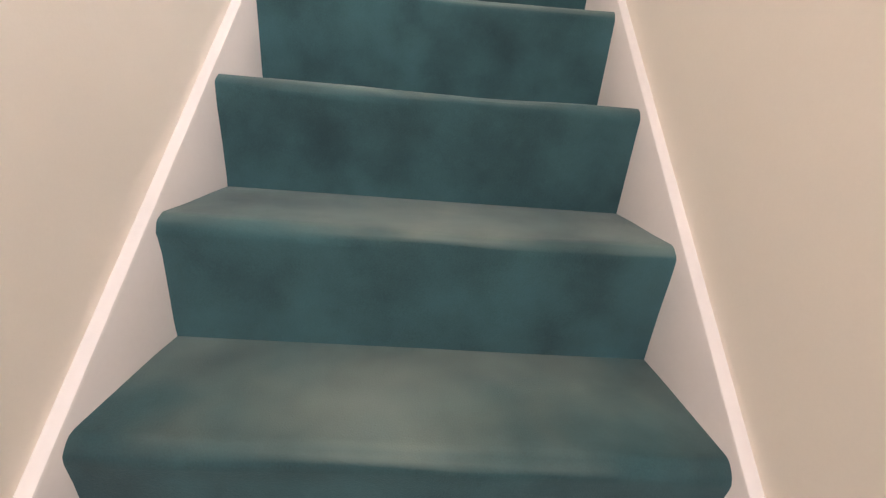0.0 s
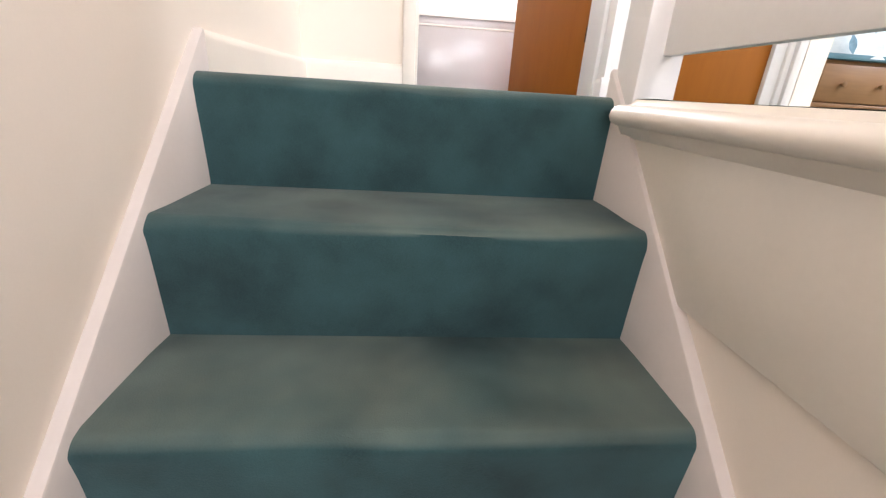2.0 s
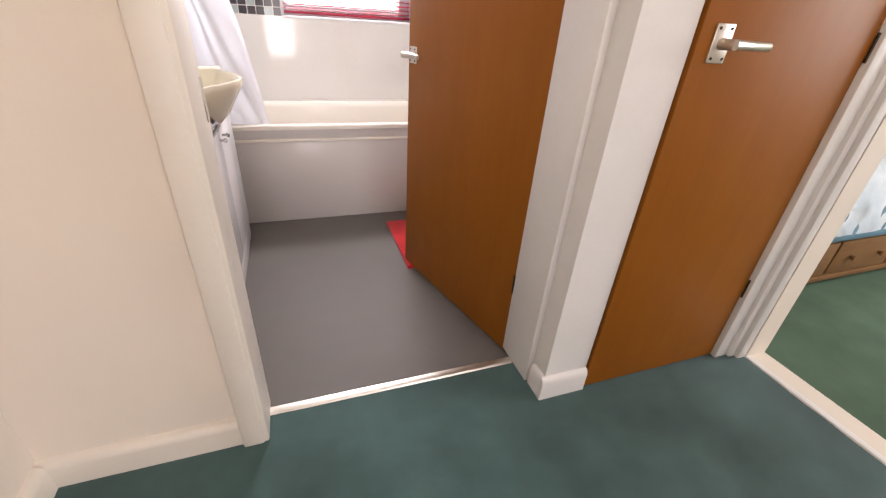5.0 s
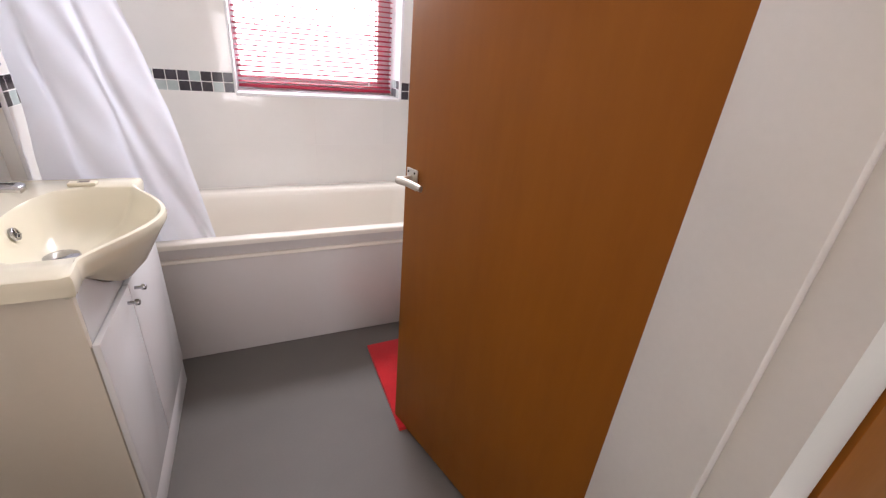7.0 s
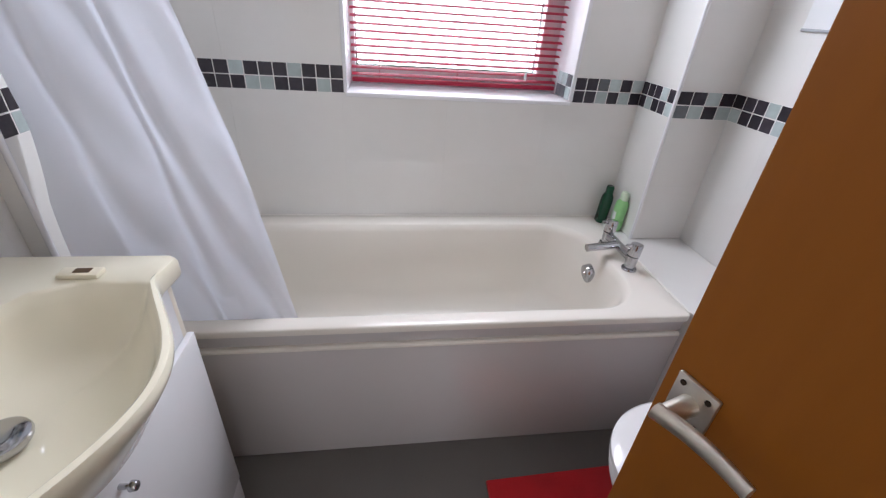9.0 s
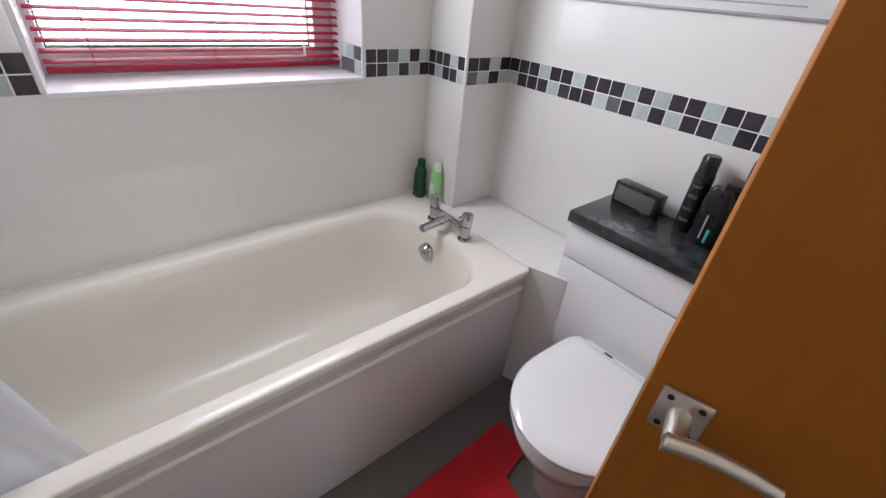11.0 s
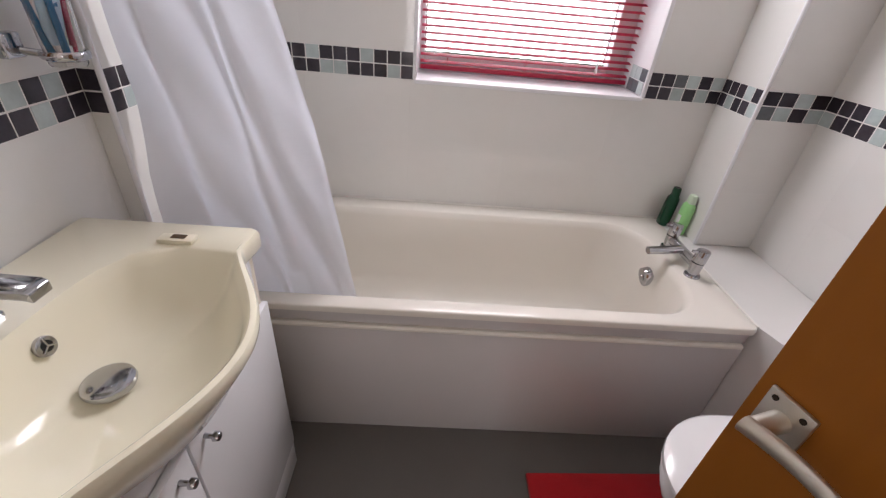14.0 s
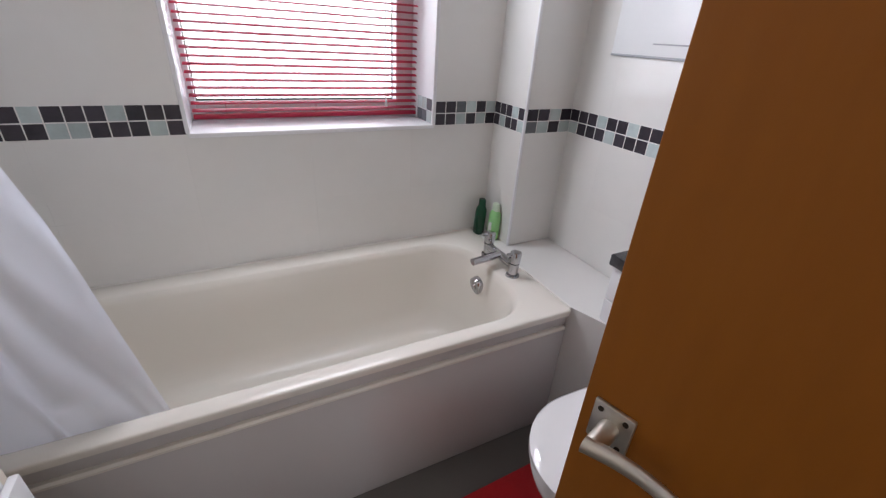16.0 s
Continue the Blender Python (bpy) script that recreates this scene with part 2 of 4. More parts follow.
# small dark marks trodden into the landing carpet
lt = CARPET.node_tree
lb = lt.nodes["Principled BSDF"]
lgeo, shade = lt.nodes.new("ShaderNodeNewGeometry"), lb.inputs["Base Color"].links[0].from_socket
for spot, radius in (((0.546, 0.628, 0.0), 0.035), ((0.82, 0.588, 0.0), 0.028), ((1.09, 0.57, 0.0), 0.05)):
    away, fade, mul = (lt.nodes.new(k) for k in ("ShaderNodeVectorMath", "ShaderNodeMapRange", "ShaderNodeMix"))
    away.operation, away.inputs[1].default_value = "DISTANCE", spot
    lt.links.new(lgeo.outputs["Position"], away.inputs[0])
    fade.inputs["From Min"].default_value, fade.inputs["From Max"].default_value = radius * 0.3, radius
    fade.inputs["To Min"].default_value, fade.inputs["To Max"].default_value = 0.45, 0.0
    lt.links.new(away.outputs["Value"], fade.inputs["Value"])
    mul.data_type = "RGBA"
    lt.links.new(fade.outputs[0], mul.inputs["Factor"])
    lt.links.new(shade, mul.inputs[6])
    mul.inputs[7].default_value = (0.008, 0.018, 0.018, 1)
    shade = mul.outputs[2]
lt.links.new(shade, lb.inputs["Base Color"])

# thin cloth lets some daylight through
ct = CLOTH.node_tree
trans, blend = ct.nodes.new("ShaderNodeBsdfTranslucent"), ct.nodes.new("ShaderNodeMixShader")
trans.inputs["Color"].default_value = (0.84, 0.88, 1.0, 1)
blend.inputs[0].default_value = 0.38
ct.links.new(ct.nodes["Principled BSDF"].outputs[0], blend.inputs[1])
ct.links.new(trans.outputs[0], blend.inputs[2])
ct.links.new(blend.outputs[0], ct.nodes["Material Output"].inputs["Surface"])
st = RED_SLAT.node_tree
trans2, blend2 = st.nodes.new("ShaderNodeBsdfTranslucent"), st.nodes.new("ShaderNodeMixShader")
trans2.inputs["Color"].default_value = (0.72, 0.12, 0.28, 1)
blend2.inputs[0].default_value = 0.22
st.links.new(st.nodes["Principled BSDF"].outputs[0], blend2.inputs[1])
st.links.new(trans2.outputs[0], blend2.inputs[2])
st.links.new(blend2.outputs[0], st.nodes["Material Output"].inputs["Surface"])


# ---- building helpers ----
def root_place(ob):
    """Where the top of ob's family stands."""
    while ob.parent:
        ob = ob.parent
    return Vector(ob.location)


def to_mesh(name, bm, mat, smooth=35):
    me = bpy.data.meshes.new(name)
    bmesh.ops.recalc_face_normals(bm, faces=bm.faces)
    bm.to_mesh(me)
    bm.free()
    me.materials.append(mat)
    for p in me.polygons:
        p.use_smooth = True
    me.set_sharp_from_angle(angle=radians(smooth))
    return me


def part(name, bm, mat, parent, label="", smooth=35):
    """One mesh under a thing or part; bm is in world coordinates."""
    bmesh.ops.translate(bm, verts=bm.verts, vec=-root_place(parent))
    ob = new(name, to_mesh(name, bm, mat, smooth))
    ob.parent = parent
    return tagged(ob, label)


def solid(name, bm, mat, label="", category="", kind="", place=(0, 0, 0), group="", smooth=35):
    """A top-level mesh; bm is in world coordinates, place is its origin."""
    bmesh.ops.translate(bm, verts=bm.verts, vec=-Vector(place))
    ob = new(name, to_mesh(name, bm, mat, smooth))
    ob.location = place
    return tagged(ob, label, category, group, kind)


def thing(name, place, label, category, group="", kind=""):
    ob = new(name)
    ob.location, ob.empty_display_size = place, 0.05
    return tagged(ob, label, category, group, kind)


def slab(x0, x1, y0, y1, z0, z1, bevel=0.0, segments=2, bm=None):
    bm = bm or bmesh.new()
    made = bmesh.ops.create_cube(bm, size=1, matrix=Matrix.LocRotScale(((x0 + x1) / 2, (y0 + y1) / 2, (z0 + z1) / 2), None,
                                 (x1 - x0, y1 - y0, z1 - z0)))
    if bevel:
        edges = {e for v in made["verts"] for e in v.link_edges}
        bmesh.ops.bevel(bm, geom=list(edges), offset=bevel, segments=segments, profile=0.5, affect="EDGES")
    return bm


def rod(a, b, r0, r1=None, sides=20, bm=None, bevel=0.0):
    bm = bm or bmesh.new()
    a, b = Vector(a), Vector(b)
    m = Matrix.Translation((a + b) / 2) @ (b - a).to_track_quat("Z", "Y").to_matrix().to_4x4()
    made = bmesh.ops.create_cone(bm, cap_ends=True, segments=sides, radius1=r0, radius2=r0 if r1 is None else r1, depth=(b - a).length, matrix=m)
    if bevel:
        rims = [e for e in {e for v in made["verts"] for e in v.link_edges} if any(len(f.verts) > 4 for f in e.link_faces)]
        bmesh.ops.bevel(bm, geom=rims, offset=bevel, segments=2, profile=0.5, affect="EDGES")
    return bm


def extrude_profile(points, axis, lo, hi, bm=None):
    """A closed outline of (u, v) swept along an axis; u, v are the other two axes in order."""
    bm = bm or bmesh.new()
    def at(u, v, w):
        p = [u, v]
        p.insert("XYZ".index(axis), w)
        return p
    a = [bm.verts.new(at(u, v, lo)) for u, v in points]
    b = [bm.verts.new(at(u, v, hi)) for u, v in points]
    n = len(points)
    for i in range(n):
        bm.faces.new((a[i], a[(i + 1) % n], b[(i + 1) % n], b[i]))
    bm.faces.new(a[::-1]), bm.faces.new(b)
    return bm


def loft(rings, closed=True, cap0=False, cap1=False, bm=None):
    bm = bm or bmesh.new()
    rows = [[bm.verts.new(p) for p in ring] for ring in rings]
    n = len(rows[0])
    for r, s in zip(rows, rows[1:]):
        for i in range(n if closed else n - 1):
            j = (i + 1) % n
            bm.faces.new((r[i], r[j], s[j], s[i]))
    if cap0:
        bm.faces.new(rows[0][::-1])
    if cap1:
        bm.faces.new(rows[-1])
    return bm


def rounded_rect(x0, x1, y0, y1, radius, steps=6):
    pts = []
    for cx, cy, a0 in ((x1 - radius, y1 - radius, 0), (x0 + radius, y1 - radius, 90), (x0 + radius, y0 + radius, 180), (x1 - radius, y0 + radius, 270)):
        for i in range(steps + 1):
            a = radians(a0 + 90 * i / steps)
            pts.append((cx + radius * math.cos(a), cy + radius * math.sin(a)))
    return pts


def skirting_profile(depth, height):
    """Baseboard section: flat face, rounded shoulder; u away from the wall."""
    return [(0, 0), (depth, 0), (depth, height * 0.72), (depth * 0.93, height * 0.84), (depth * 0.7, height * 0.93), (depth * 0.4, height * 0.985), (0, height)]


# ---- setting: walls, floors, ceilings ----
RISE, GOING, STEPS, WELL = 0.234, 0.2437, 13, 0.888
LOW = -RISE * STEPS
CEILING = 2.4


def wall(name, x0, x1, y0, y1, z0, z1, mat, label, hole=None, axis="X"):
    """A wall box; hole is (a0, a1, z0, z1) along the axis it runs in, cut right through."""
    bm = bmesh.new()
    if hole:
        a0, a1, h0, h1 = hole
        if axis == "X":
            blocks = [(x0, a0, y0, y1, z0, z1), (a1, x1, y0, y1, z0, z1), (a0, a1, y0, y1, z0, h0), (a0, a1, y0, y1, h1, z1)]
        else:
            blocks = [(x0, x1, y0, a0, z0, z1), (x0, x1, a1, y1, z0, z1), (x0, x1, a0, a1, z0, h0), (x0, x1, a0, a1, h1, z1)]
        for b in blocks:
            if min(b[1] - b[0], b[3] - b[2], b[5] - b[4]) > 1e-4:
                slab(*b, bm=bm)
    else:
        slab(x0, x1, y0, y1, z0, z1, bm=bm)
    return solid(name, bm, mat, label, "wall", "structure")


wall("wall_stair_left", -0.122, -0.022, -4.5, 1.02, LOW - 0.1, CEILING, CREAM, "cream painted plaster wall beside the stairs and landing")
wall("wall_stair_right", 0.91, 1.01, -4.5, 0.03, LOW - 0.1, -0.325, CREAM, "cream painted plaster wall below the gallery edge")
wall("wall_stair_upper", 0.91, 1.01, -4.5, -2.3, -0.325, CEILING, CREAM, "cream painted plaster wall beside the lower stairs")
# hall and gallery openings are unseen, made to hold the added lamps
wall("wall_hall_back", -0.122, 1.01, -4.6, -4.5, LOW - 0.1, CEILING, CREAM, "unseen cream hall wall with a tall opening added for fill light", hole=(0.04, 0.84, -0.05, 1.55))
wall("wall_gallery_back", 1.01, 2.19, -2.3, -2.2, -0.2, CEILING, CREAM, "unseen cream gallery wall with an opening added for fill light", hole=(1.05, 1.95, 0.85, 1.85))
wall("wall_landing_right", 2.1, 2.2, -2.2, 1.12, -0.1, CEILING, CREAM, "cream landing wall with the bedroom doorway", hole=(0.1, 0.868, 0.0, 2.03), axis="Y")
wall("wall_landing_end", -0.022, 0.43, 1.02, 1.12, -0.1, CEILING, CREAM, "cream landing end wall beside the bathroom door")
wall("wall_over_doors", 0.43, 2.1, 1.02, 1.12, 2.06, CEILING, CREAM, "cream wall above the landing doors")
wall("wall_pier", 1.263, 1.412, 0.922, 1.12, -0.05, 2.06, GLOSS_WHITE, "white painted pier between two doors")
wall("wall_cupboard_back", 1.412, 2.1, 1.0, 1.12, -0.05, 2.06, GLOSS_WHITE, "white painted wall behind the cupboard door")
wall("wall_cupboard_head", 1.412, 2.1, 0.922, 1.0, 2.03, CEILING, CREAM, "cream wall above the cupboard door")
wall("wall_bedroom_north", 2.2, 4.4, 2.6, 2.7, -0.1, CEILING, CREAM, "plain cream bedroom wall")
wall("wall_bedroom_south", 2.2, 4.4, -1.3, -1.2, -0.1, CEILING, CREAM, "plain cream bedroom wall")
wall("wall_bedroom_west", 2.1, 2.2, 1.12, 2.7, -0.1, CEILING, CREAM, "plain cream bedroom wall")
# unseen opening that holds the added bedroom lamp
wall("wall_bedroom_east", 4.3, 4.4, -1.2, 2.6, -0.1, CEILING, CREAM, "cream bedroom wall with an unseen opening added for fill light", hole=(-0.65, 0.65, 0.9, 2.0), axis="Y")

wall_west = wall("wall_west", -0.122, -0.004, 1.12, 3.04, -0.1, CEILING, GROUT, "white tiled bathroom wall behind the basin")
wall_north = wall("wall_north", -0.122, 2.0, 3.039, 3.3, -0.1, CEILING, GROUT, "white tiled bathroom wall with the window", hole=(0.628, 1.424, 0.949, 1.95))
wall_east = wall("wall_east", 1.904, 2.02, 1.12, 3.039, -0.1, CEILING, GROUT, "white tiled bathroom wall above the toilet unit")
wall("wall_south", 1.266, 1.904, 1.12, 1.148, -0.1, CEILING, GLOSS_WHITE, "white bathroom wall behind the open door")
box_right = wall("wall_boxing", 1.694, 1.904, 2.839, 3.039, 0.4, CEILING, GROUT, "white tiled pipe boxing in the bath corner")
box_left = wall("wall_boxing", -0.004, 0.041, 2.414, 3.039, -0.05, CEILING, GROUT, "white tiled wall lining beside the bath")

solid("ceiling", slab(-0.12, 2.1, -4.5, 3.3, CEILING, CEILING + 0.1), CEIL, "plain white plaster ceiling", "ceiling", "structure")
solid("ceiling", slab(2.1, 4.4, -1.3, 2.7, CEILING, CEILING + 0.1), CEIL, "plain white bedroom ceiling", "ceiling", "structure")


def carpet_sheet(name, x0, x1, y0, y1, z, mat, label):
    """Floor sheet with slightly uneven pile."""
    bm = bmesh.new()
    nx, ny = max(2, int((x1 - x0) / 0.04)), max(2, int((y1 - y0) / 0.04))
    g = [[bm.verts.new((x0 + (x1 - x0) * i / nx, y0 + (y1 - y0) * j / ny, z + 0.0025 * min(1, j / 4) * noise.noise((i * 0.4, j * 0.4, 3.1)))) for i in range(nx + 1)] for j in range(ny + 1)]
    for j in range(ny):
        for i in range(nx):
            bm.faces.new((g[j][i], g[j][i + 1], g[j + 1][i + 1], g[j + 1][i]))
    slab(x0, x1, y0, y1, z - 0.12, z - 0.012, bm=bm)
    return solid(name, bm, mat, label, "floor", "structure", smooth=60)


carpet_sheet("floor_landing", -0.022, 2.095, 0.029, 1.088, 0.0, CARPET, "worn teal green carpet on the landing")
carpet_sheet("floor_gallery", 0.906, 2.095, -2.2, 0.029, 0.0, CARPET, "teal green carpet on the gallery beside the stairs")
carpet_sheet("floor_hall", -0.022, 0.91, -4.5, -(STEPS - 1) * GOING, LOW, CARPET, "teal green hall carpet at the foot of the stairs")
carpet_sheet("floor_bedroom", 2.125, 4.3, -1.2, 2.6, -0.004, BED_CARPET, "pale green bedroom carpet")
solid("floor_bathroom", slab(-0.004, 1.91, 1.088, 3.04, -0.1, -0.018), VINYL, "smooth grey sheet vinyl bathroom floor", "floor", "structure")
solid("threshold_strip", extrude_profile([(1.074, 0.0), (1.0885, 0.0), (1.0885, -0.018), (1.104, -0.018), (1.104, 0.0), (1.1, 0.005), (1.089, 0.007), (1.078, 0.005)], "X", 0.466, 1.242), SATIN,
      "silver metal carpet strip in the bathroom doorway", "carpet strip", "structure")
solid("threshold_strip", extrude_profile([(2.094, -0.004), (2.128, -0.004), (2.122, 0.003), (2.111, 0.005), (2.1, 0.003)], "Y", 0.1, 0.868), GLOSS_WHITE,
      "white strip in the bedroom doorway", "carpet strip", "structure")


# ---- staircase ----
def step_mesh(k):
    yn, zt = -k * GOING, -k * RISE
    yb = 0.033 if k == 0 else -(k - 1) * GOING + 0.016
    prof = [(yb, zt)]
    if k:
        prof += [(yb - 0.07, zt + 0.001), (yn + 0.09, zt)]
    for a in range(90, 196, 15):
        prof.append((yn + 0.03 + 0.03 * math.cos(radians(a)), zt - 0.03 + 0.03 * math.sin(radians(a))))
    prof += [(yn + 0.004, zt - 0.07), (yn + 0.008, zt - 0.12), (yn + 0.013, zt - RISE + 0.03), (yn + 0.016, zt - RISE - 0.012), (yb, zt - RISE - 0.012)]
    rings, n = [], 28
    for i in range(n + 1):
        x = WELL * i / n
        ring = []
        for j, (y, z) in enumerate(prof):
            soft = 0 if j in (0, len(prof) - 1, len(prof) - 2) or (k == 0 and j < 4) else 0.0035
            sag = 0.004 * math.sin(math.pi * i / n) if 1 <= j <= 6 and k else 0
            ring.append((x, y + soft * noise.noise((x * 6, j * 0.5, k * 7.3)), z - sag + soft * noise.noise((x * 5, j * 0.4 + 9, k * 3.1))))
        rings.append(ring)
    return loft(rings, cap0=True, cap1=True)


stairs = thing("staircase", (0.444, -(STEPS - 1) * GOING, LOW), "straight closed staircase covered in worn teal carpet", "staircase", kind="structure")
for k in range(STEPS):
    part("step", step_mesh(k), SHADED_STAIR_CARPET, stairs, smooth=60)


def string_board(name, x0, x1, y_top, offset, toe):
    """Sloping side board with an eased top edge, from the foot of the flight to y_top."""
    s = RISE / GOING
    lo, d = -(STEPS - 1) * GOING - 0.1, 0.006
    bm = bmesh.new()
    def ring(y):
        z = offset + s * y
        inner, outer = (x1, x0) if toe > 0 else (x0, x1)
        sg = -1 if toe > 0 else 1
        return [(outer, y, z - 0.42), (inner, y, z - 0.42), (inner, y, z - d), (inner + sg * d * 0.35, y, z - d * 0.3), (inner + sg * d, y, z), (outer, y, z)]
    return loft([ring(lo + (y_top - lo) * i / 12) for i in range(13)], cap0=True, cap1=True, bm=bm)


part("string_board", string_board("string", -0.022, 0.0, 0.083, 0.006, 1), DIMMED_STRING, stairs, "cream gloss side board along the wall")
part("string_board", string_board("string", WELL, 0.91, 0.05, 0.012, -1), DIMMED_STRING, stairs, "cream gloss side board under the gallery")

solid("baseboard", extrude_profile([(-0.022 + u, z) for u, z in skirting_profile(0.022, 0.086)], "Y", 0.0835, 1.0), GLOSS_CREAM,
      "cream gloss baseboard along the landing wall", "baseboard", "structure")
solid("baseboard", extrude_profile([(1.02 - u, z) for u, z in skirting_profile(0.02, 0.086)], "X", -0.022, 0.402), GLOSS_CREAM,
      "cream gloss baseboard on the landing end wall", "baseboard", "structure")
solid("baseboard", extrude_profile([(0.922 - u, z) for u, z in skirting_profile(0.015, 0.086)], "X", 1.249, 1.412), GLOSS_WHITE,
      "white gloss baseboard round the pier", "baseboard", "structure")
solid("baseboard", extrude_profile([(1.263 - u, z) for u, z in skirting_profile(0.013, 0.084)], "Y", 0.924, 0.984), GLOSS_WHITE,
      "white gloss baseboard on the pier side", "baseboard", "structure")

# gallery edge: apron, rounded cap
solid("gallery_apron", slab(0.898, 0.94, -2.2, -0.055, -0.325, -0.054, 0.004), GLOSS_CREAM, "cream apron board below the gallery edge", "apron board", "structure")
cap_profile = [(0.9055, -0.054), (0.874, -0.054), (0.864, -0.051), (0.857, -0.046), (0.853, -0.036), (0.855, -0.026), (0.861, -0.018), (0.869, -0.014), (0.893, -0.012), (0.9055, -0.001)]
solid("gallery_cap", extrude_profile(cap_profile, "Y", -2.2, -0.056), GLOSS_CREAM, "rounded cream gloss nosing along the gallery edge", "nosing", "structure")
solid("gallery_cove", extrude_profile([(0.898, -0.054), (0.876, -0.054), (0.88, -0.062), (0.887, -0.071), (0.898, -0.078)], "Y", -2.2, -0.056), GLOSS_CREAM,
      "small cream cove moulding under the nosing", "moulding", "structure")

rail = thing("balustrade", (0.95, -0.003, 0.0), "white gloss balustrade of a square post and wide boards", "balustrade", kind="structure")
part("newel_post", slab(0.899, 0.988, -0.052, 0.046, -0.2, 1.02, 0.004), GLOSS_WHITE, rail, "square white newel post")
part("board", slab(0.943, 0.963, -2.2, -0.046, 0.083, 0.238, 0.003), GLOSS_WHITE, rail)
part("board", slab(0.943, 0.963, -2.2, -0.046, 0.335, 0.502, 0.003), GLOSS_WHITE, rail)


# ---- door frames and doors ----
def strip(x0, x1, y0, y1, z0, z1, b=0.004):
    return slab(x0, x1, y0, y1, z0, z1, b)


frame1 = thing("door_frame_1", (0.85, 1.05, 0.0), "painted bathroom door frame with flat architrave", "door frame", kind="structure")
part("jamb", strip(0.43, 0.466, 0.992, 1.125, 0.0, 2.06), GLOSS_CREAM, frame1, "cream gloss jamb")
part("jamb", strip(1.243, 1.265, 0.99, 1.154, 0.0, 2.06), GLOSS_WHITE, frame1)
part("head", strip(0.43, 1.265, 0.992, 1.125, 2.02, 2.06), GLOSS_WHITE, frame1)
part("architrave", strip(0.402, 0.456, 0.986, 1.02, 0.0, 2.1, 0.007), GLOSS_CREAM, frame1, "cream gloss architrave")
part("striker_plate", strip(0.4655, 0.468, 1.098, 1.118, 0.82, 0.9, 0.0008), SATIN, frame1, "small steel striker plate")

frame2 = thing("door_frame_2", (2.03, 0.9, 0.0), "white gloss frame between the cupboard and bedroom doors", "door frame", kind="structure")
part("jamb", strip(1.978, 2.032, 0.897, 1.0, 0.0, 2.05, 0.004), GLOSS_WHITE, frame2)
part("architrave", strip(2.032, 2.06, 0.884, 0.96, 0.0, 2.05, 0.006), GLOSS_WHITE, frame2)
part("architrave", strip(2.06, 2.1, 0.87, 0.96, 0.0, 2.05, 0.004), GLOSS_WHITE, frame2)


def lever_handle(parent, m, reach, plate_w, plate_h, mat):
    """Rose plate with screws, boss and bent lever; local x along the door towards the lever's end, y out of the face."""
    def put(name, bm, label="", material_=None, under=parent):
        bmesh.ops.transform(bm, matrix=m, verts=bm.verts)
        return part(name, bm, material_ or mat, under, label)
    plate = put("handle_plate", slab(-plate_w / 2, plate_w / 2, 0.0, 0.006, -plate_h / 2, plate_h / 2, 0.0025), "satin metal plate")
    for sx, sz in ((-1, 1), (1, 1), (-1, -1), (1, -1)):
        c = (sx * (plate_w / 2 - 0.009), sz * (plate_h / 2 - 0.009))
        put("screw", rod((c[0], 0.005, c[1]), (c[0], 0.0072, c[1]), 0.0032, sides=12), "dark screw", DARK_METAL, plate)
    bm = rod((0, 0.005, 0), (0, 0.04, 0), 0.0115, 0.0105, 20)
    rings = []
    for i in range(13):
        f = i / 12
        x = -0.008 + reach * f
        y = 0.044 - 0.006 * math.sin(math.pi * f) - 0.008 * f
        w, h = 0.0085 - 0.0025 * f, 0.0105 - 0.002 * f
        rings.append([(x, y + w * math.cos(a), h * math.sin(a)) for a in [2 * math.pi * j / 14 for j in range(14)]])
    loft(rings, cap0=True, cap1=True, bm=bm)
    put("handle_lever", bm, "satin metal lever")


def hinge(parent, m):
    bm = rod((0, 0, -0.034), (0, 0, 0.034), 0.0036, sides=12)
    slab(-0.002, 0.006, -0.0025, 0.0, -0.034, 0.034, 0.0008, bm=bm)
    bmesh.ops.transform(bm, matrix=m, verts=bm.verts)
    part("hinge", bm, DARK_METAL, parent, "dark worn metal hinge")


DOOR1 = pose(1.246, 1.15, 0.0, 0, 0, 105.64)
LEAF = 0.707
door1 = thing("door_1", (1.15, 1.46, 0.0), "flush orange-brown veneered bathroom door standing open", "door", kind="structure")
bm = slab(0.0, LEAF, -0.038, 0.0, -0.008, 2.01, 0.0018)
bmesh.ops.transform(bm, matrix=DOOR1, verts=bm.verts)
part("leaf", bm, DOOR_WOOD, door1)
bm = slab(LEAF - 0.0004, LEAF + 0.0012, -0.029, -0.009, 0.80, 0.92, 0.0004)
bmesh.ops.transform(bm, matrix=DOOR1, verts=bm.verts)
part("latch_plate", bm, SATIN, door1, "narrow steel latch plate")
lever_handle(door1, DOOR1 @ pose(LEAF - 0.037, 0.0, 0.889, 0, 0, 0) @ Matrix.Diagonal((-1, 1, 1, 1)), 0.092, 0.046, 0.056, SATIN)
for z in (0.275, 1.75):
    hinge(door1, pose(1.2425, 1.152, z, 0, 0, 105.6))

door2 = thing("door_2", (1.695, 0.93, 0.0), "closed flush orange-brown veneered cupboard door", "door", kind="structure")
part("leaf", slab(1.419, 1.975, 0.914, 0.952, 0.006, 2.02, 0.0018), DOOR_WOOD, door2)
lever_handle(door2, pose(1.478, 0.914, 1.01, 0, 0, 0) @ Matrix.Diagonal((1, -1, 1, 1)), 0.11, 0.05, 0.075, SATIN)
for z in (0.3, 1.02, 1.75):
    hinge(door2, pose(1.976, 0.911, z))

